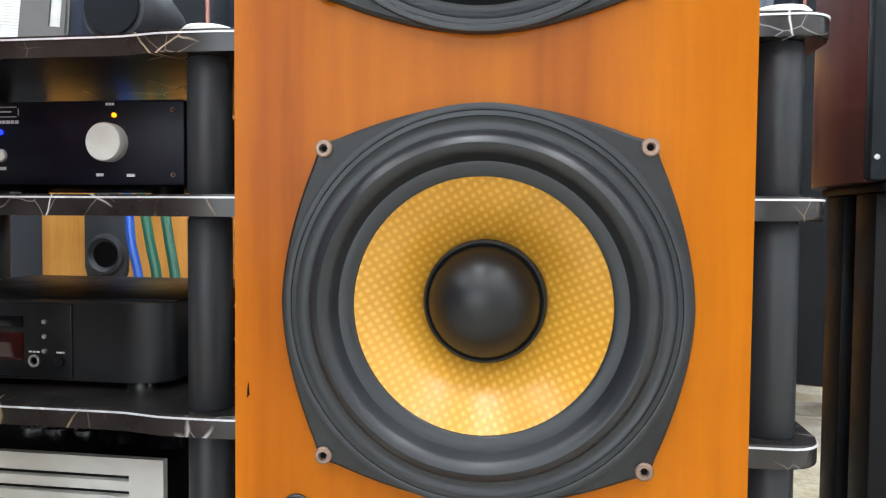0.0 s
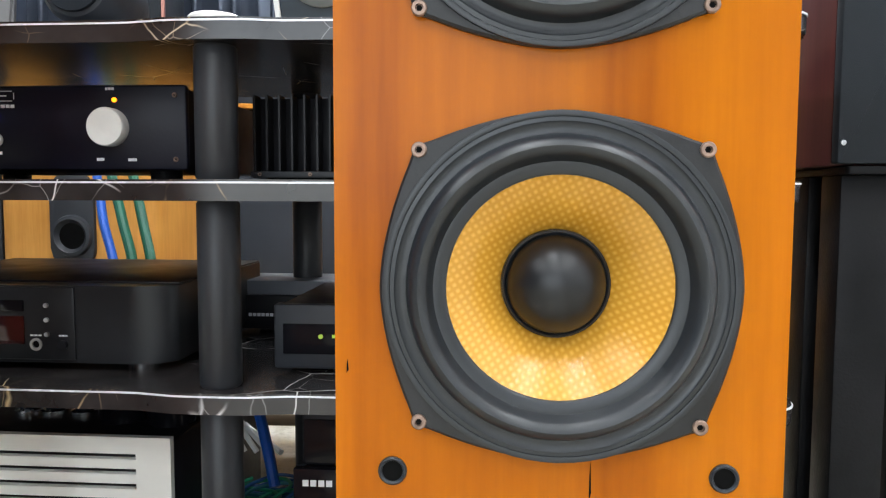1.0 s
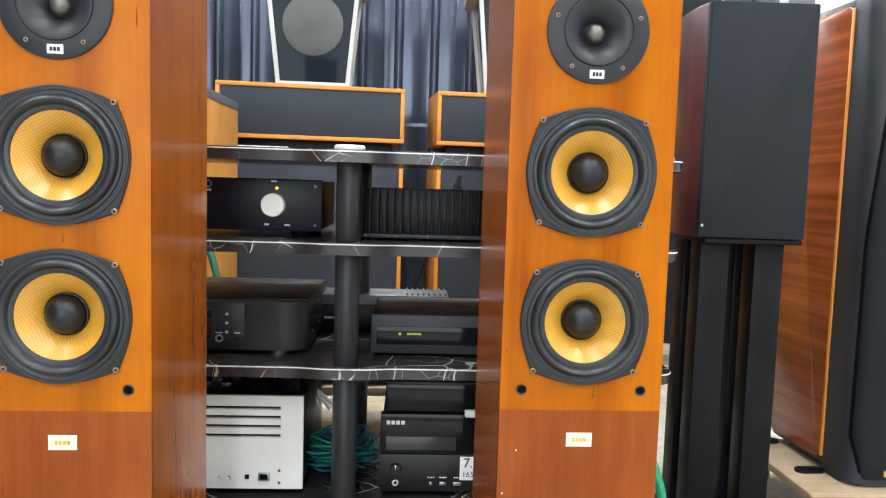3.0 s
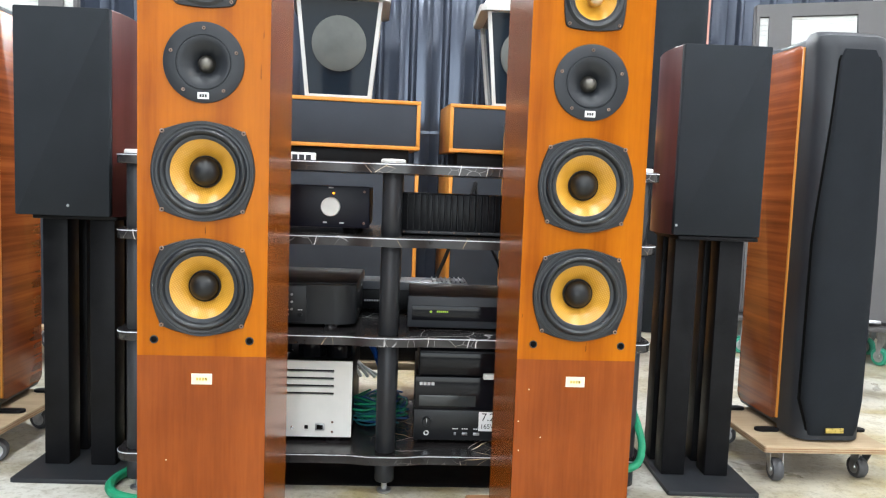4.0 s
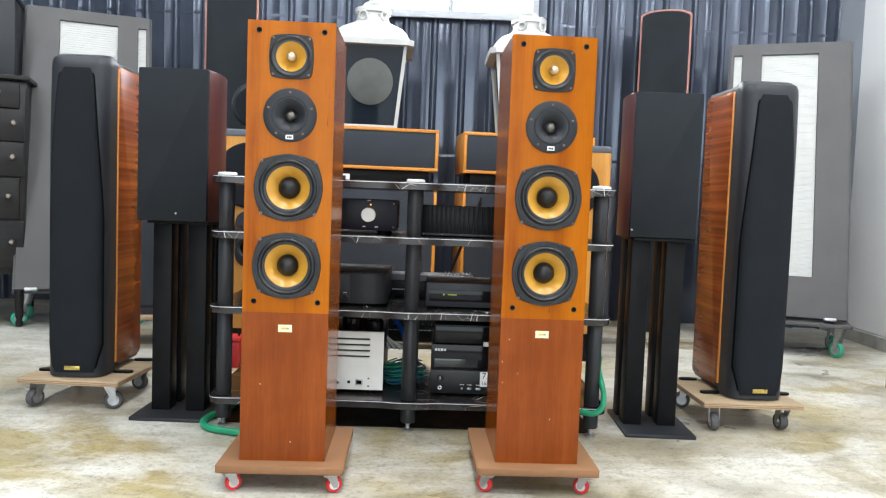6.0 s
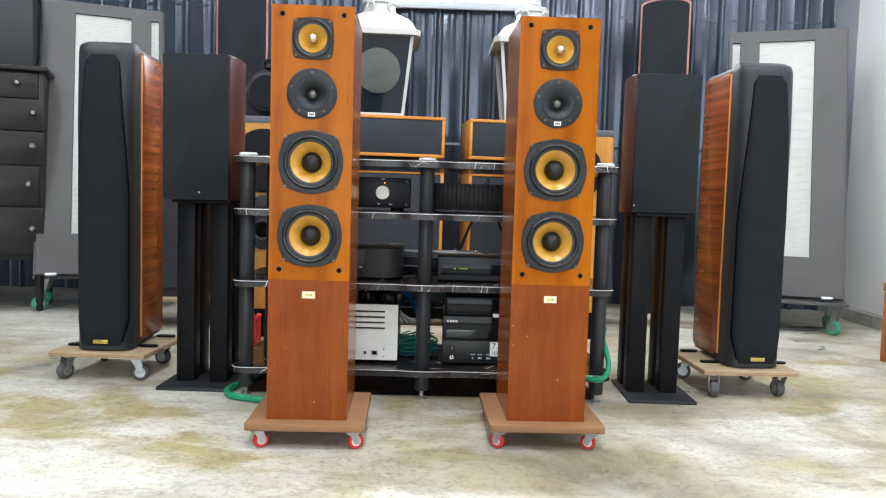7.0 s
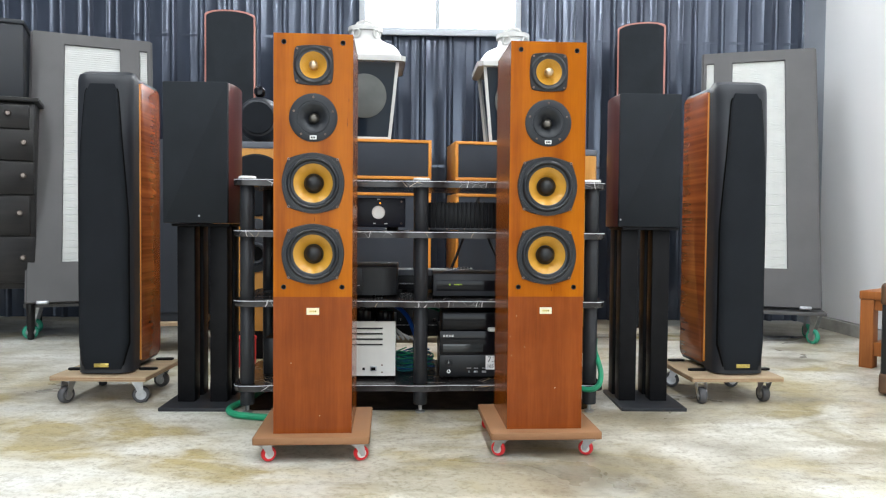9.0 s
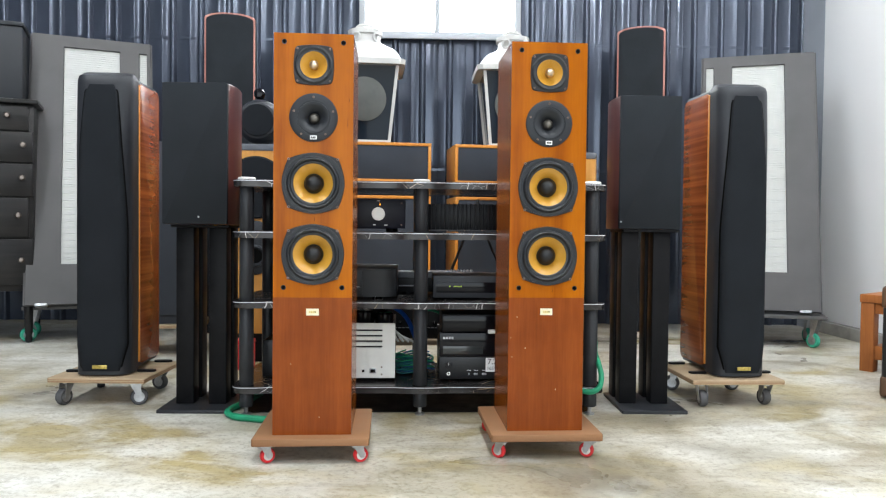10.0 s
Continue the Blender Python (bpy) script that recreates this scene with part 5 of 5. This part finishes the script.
plate = thing("name_plate", pose(-0.62, FY + 0.012, 0.841), "pale metal plate with raised dark bars leaning on the spacer board", "plate")
part("plate", box(-0.115, 0.115, -0.004, 0.004, 0, 0.047, 0.006, 3), PAPER, plate)
bars("print", plate, SLATE, 0.0, -0.0046, 0.023, 0.19, 0.026, 6)


def lantern(m, label):
    """A tapered, glass-fronted horn speaker with a white bell-shaped cap."""
    t = thing("lantern_speaker", m, label, "speaker", "pair of lantern-shaped speakers")
    b0, b1, h = 0.155, 0.202, 0.47

    def half(z):
        return b0 + (b1 - b0) * z / h

    core = bmesh.new()
    lo = [core.verts.new((sx * (b0 - 0.012), 0.16 + sy * (b0 - 0.012), 0.004)) for sx, sy in ((-1, -1), (1, -1), (1, 1), (-1, 1))]
    hi = [core.verts.new((sx * (b1 - 0.012), 0.16 + sy * (b1 - 0.012), h - 0.004)) for sx, sy in ((-1, -1), (1, -1), (1, 1), (-1, 1))]
    core.faces.new(lo[::-1]), core.faces.new(hi)
    for i in range(4):
        core.faces.new((lo[i], lo[(i + 1) % 4], hi[(i + 1) % 4], hi[i]))
    part("glazing", core, DARKGLASS, t, "dark reflecting glass sides", smooth=False)
    for sx, sy in ((-1, -1), (1, -1), (1, 1), (-1, 1)):
        bm = bmesh.new()
        va, vb = [], []
        for dx, dy in ((-0.009, -0.009), (0.009, -0.009), (0.009, 0.009), (-0.009, 0.009)):
            va.append(bm.verts.new((sx * (b0 - 0.008) + dx, 0.16 + sy * (b0 - 0.008) + dy, 0)))
            vb.append(bm.verts.new((sx * (b1 - 0.008) + dx, 0.16 + sy * (b1 - 0.008) + dy, h)))
        bm.faces.new(va), bm.faces.new(vb)
        for i in range(4):
            bm.faces.new((va[i], va[(i + 1) % 4], vb[(i + 1) % 4], vb[i]))
        part("corner_bar", bm, WHITE, t, smooth=False)
    for z, hw in ((0.0, b0), (h - 0.02, b1)):
        for a, b, c, d in ((-hw, hw, 0.16 - hw, 0.16 - hw + 0.016), (-hw, hw, 0.16 + hw - 0.016, 0.16 + hw), (-hw, -hw + 0.016, 0.16 - hw + 0.017, 0.16 + hw - 0.017), (hw - 0.016, hw, 0.16 - hw + 0.017, 0.16 + hw - 0.017)):
            part("rail", box(a, b, c, d, z, z + 0.014 + (0.006 if z else 0), 0.002), WHITE, t)
    disc_ = turned([(0.128, 0.006), (0.128, 0.0), (0.124, -0.002), (0, -0.002)], 48)
    disc_.transform(pose(0, -0.018 + 0.0, 0.25, 5.7))
    part("diaphragm", disc_, worn("grey_felt_disc", (0.10, 0.105, 0.10), 0.7), t, "grey round disc behind the glass")
    # bell-shaped cap: square at the rim, round at the neck
    prof = [(0.238, 0.448), (0.240, 0.478), (0.222, 0.482), (0.214, 0.498), (0.206, 0.535), (0.185, 0.572), (0.145, 0.602), (0.112, 0.628), (0.094, 0.655), (0.090, 0.700), (0.104, 0.706), (0.104, 0.738), (0.094, 0.742), (0, 0.742)]
    cap = bmesh.new()
    rings = []
    for r, z in [(r, z if z < 0.48 else 0.48 + (z - 0.48) * 0.80) for r, z in prof]:
        k = min(1, max(0, (z - 0.48) / 0.2))
        ring = []
        for i in range(48):
            a = 2 * math.pi * (i + 0.5) / 48
            c, s = math.cos(a), math.sin(a)
            sq = min(1 / max(abs(c), abs(s)), 1.32)
            q = sq * (1 - k) + k
            ring.append(cap.verts.new((r * q * c, 0.16 + r * q * s, z)))
        rings.append(ring)
    for a, b in zip(rings, rings[1:]):
        for i in range(48):
            cap.faces.new((a[i], a[(i + 1) % 48], b[(i + 1) % 48], b[i]))
    cap.faces.new(rings[0])
    bmesh.ops.remove_doubles(cap, verts=cap.verts, dist=0.00001)
    part("cap", cap, WHITE, t, "white bell-shaped cap")
    part("finial", tube([(-0.045, 0.16, 0.688), (-0.045, 0.16, 0.715), (0.0, 0.16, 0.73), (0.045, 0.16, 0.715), (0.045, 0.16, 0.688)], 0.010), WHITE, t)
    for a in (-28, 38):
        r_ = bmesh.new()
        n = 20
        pts = [(0.024 * math.cos(2 * math.pi * i / n), 0.0, 0.024 * math.sin(2 * math.pi * i / n)) for i in range(n + 1)]
        tube(pts, 0.007, 8, 2, bm=r_)
        r_.transform(pose(0.112 * math.sin(radians(a)), 0.16 - 0.112 * math.cos(radians(a)), 0.632, 0, 0, a))
        part("ring", r_, WHITE, t)
    return t


lantern(pose(-0.408, FY + 0.02, 1.1545, 0, 0, -3), "white lantern-shaped speaker with dark glass and a bell cap")
lantern(pose(0.505, FY + 0.02, 1.1545, 0, 0, -6), "white lantern-shaped speaker with dark glass and a bell cap")

# ---- chest of drawers ----
chest = thing("chest_of_drawers", pose(-2.21, 2.60, FLOOR, 0, 0, 14), "blackened wooden chest of drawers with metal knobs on turned legs", "chest")
part("body", box(-0.90, -0.004, 0.004, 0.42, 0.29, 1.31, 0.004), EBONY, chest)
part("top", prism([(-0.93, -0.03), (0.022, -0.03), (0.022, 0.44), (-0.93, 0.44)], 1.31, 1.336, "z", 0.008, 3), EBONY, chest)
for lo, hi, pull, proud in ((1.165, 1.298, -0.125, 0.0), (0.992, 1.158, -0.050, 0.014), (0.808, 0.986, -0.055, 0.010), (0.585, 0.800, -0.075, 0.002), (0.325, 0.575, -0.060, 0.006)):
    dr = part("drawer", box(-0.885, -0.006 if proud > 0.005 else -0.028, -0.010 - proud, 0.006, lo, hi, 0.004), EBONY, chest)
    for x in (-0.90 - pull, pull):
        part("knob", turned([(0.007, -0.008 - proud), (0.006, -0.020 - proud), (0.015, -0.026 - proud), (0.0165, -0.033 - proud), (0.011, -0.041 - proud), (0, -0.043 - proud)], 20, centre=(x, 0, (lo + hi) / 2 + 0.012)), BRASSY, dr)
for x in (-0.86, -0.035):
    for y in (0.035, 0.38):
        part("leg", turned([(0, 0), (0.016, 0.004), (0.020, 0.02), (0.014, 0.04), (0.020, 0.06), (0.022, 0.15), (0.027, 0.22), (0.018, 0.235), (0.028, 0.25), (0.028, 0.29)], 20, "z", (x, y, 0)), EBONY, chest)
deck = thing("black_case", pose(-2.50, 2.62, 1.3365 + FLOOR, 0, 0, 14), "dark box with a strap lying on the chest", "box")
part("body", box(-0.30, 0.21, 0.02, 0.32, 0, 0.42, 0.01), SLATE, deck)
part("strap", box(-0.26, -0.22, 0.015, 0.022, 0.02, 0.40, 0.002), SOOT, deck)
part("lid", box(-0.305, 0.215, 0.015, 0.325, 0.42, 0.445, 0.006), SLATE, deck)

# ---- stool and trunk at the right ----
stool = thing("wooden_stool", pose(1.90, 1.42, FLOOR, 0, 0, -60), "square orange teak stool with a low shelf", "stool")
S, H = 0.36, 0.366
for x in (0.0, S - 0.06):
    for y in (0.0, S - 0.06):
        part("leg", box(x, x + 0.06, y, y + 0.06, 0, H - 0.0405, 0.004), TEAK, stool)
part("seat", box(-0.004, S + 0.004, -0.004, S + 0.004, H - 0.04, H, 0.005), TEAK, stool)
part("apron", box(0.061, S - 0.061, 0.008, 0.04, H - 0.09, H - 0.0405, 0.003), TEAK, stool)
part("shelf", box(0.02, S - 0.02, 0.061, S - 0.061, 0.085, 0.115, 0.003), TEAK, stool)
part("rail", box(0.061, S - 0.061, 0.01, 0.05, 0.06, 0.125, 0.003), TEAK, stool)

trunk = thing("studded_trunk", pose(1.557, 0.86, FLOOR, 0, 0, -42), "black studded trunk with brown leather corners", "trunk")
part("body", box(0, 0.5, 0, 0.30, 0.012, 0.44, 0.012), TRUNK, trunk)
for z0, z1 in ((0.008, 0.09), (0.36, 0.445)):
    part("corner", box(-0.005, 0.09, -0.005, 0.09, z0, z1, 0.012, 3), LEATHER, trunk)
for i in range(9):
    part("stud", turned([(0.006, 0.001), (0.005, -0.003), (0, -0.005)], 10, centre=(0.035, 0, 0.12 + i * 0.026)), BRASSY, trunk)
part("foot", box(0.02, 0.48, 0.02, 0.28, 0, 0.013, 0.002), SOOT, trunk)
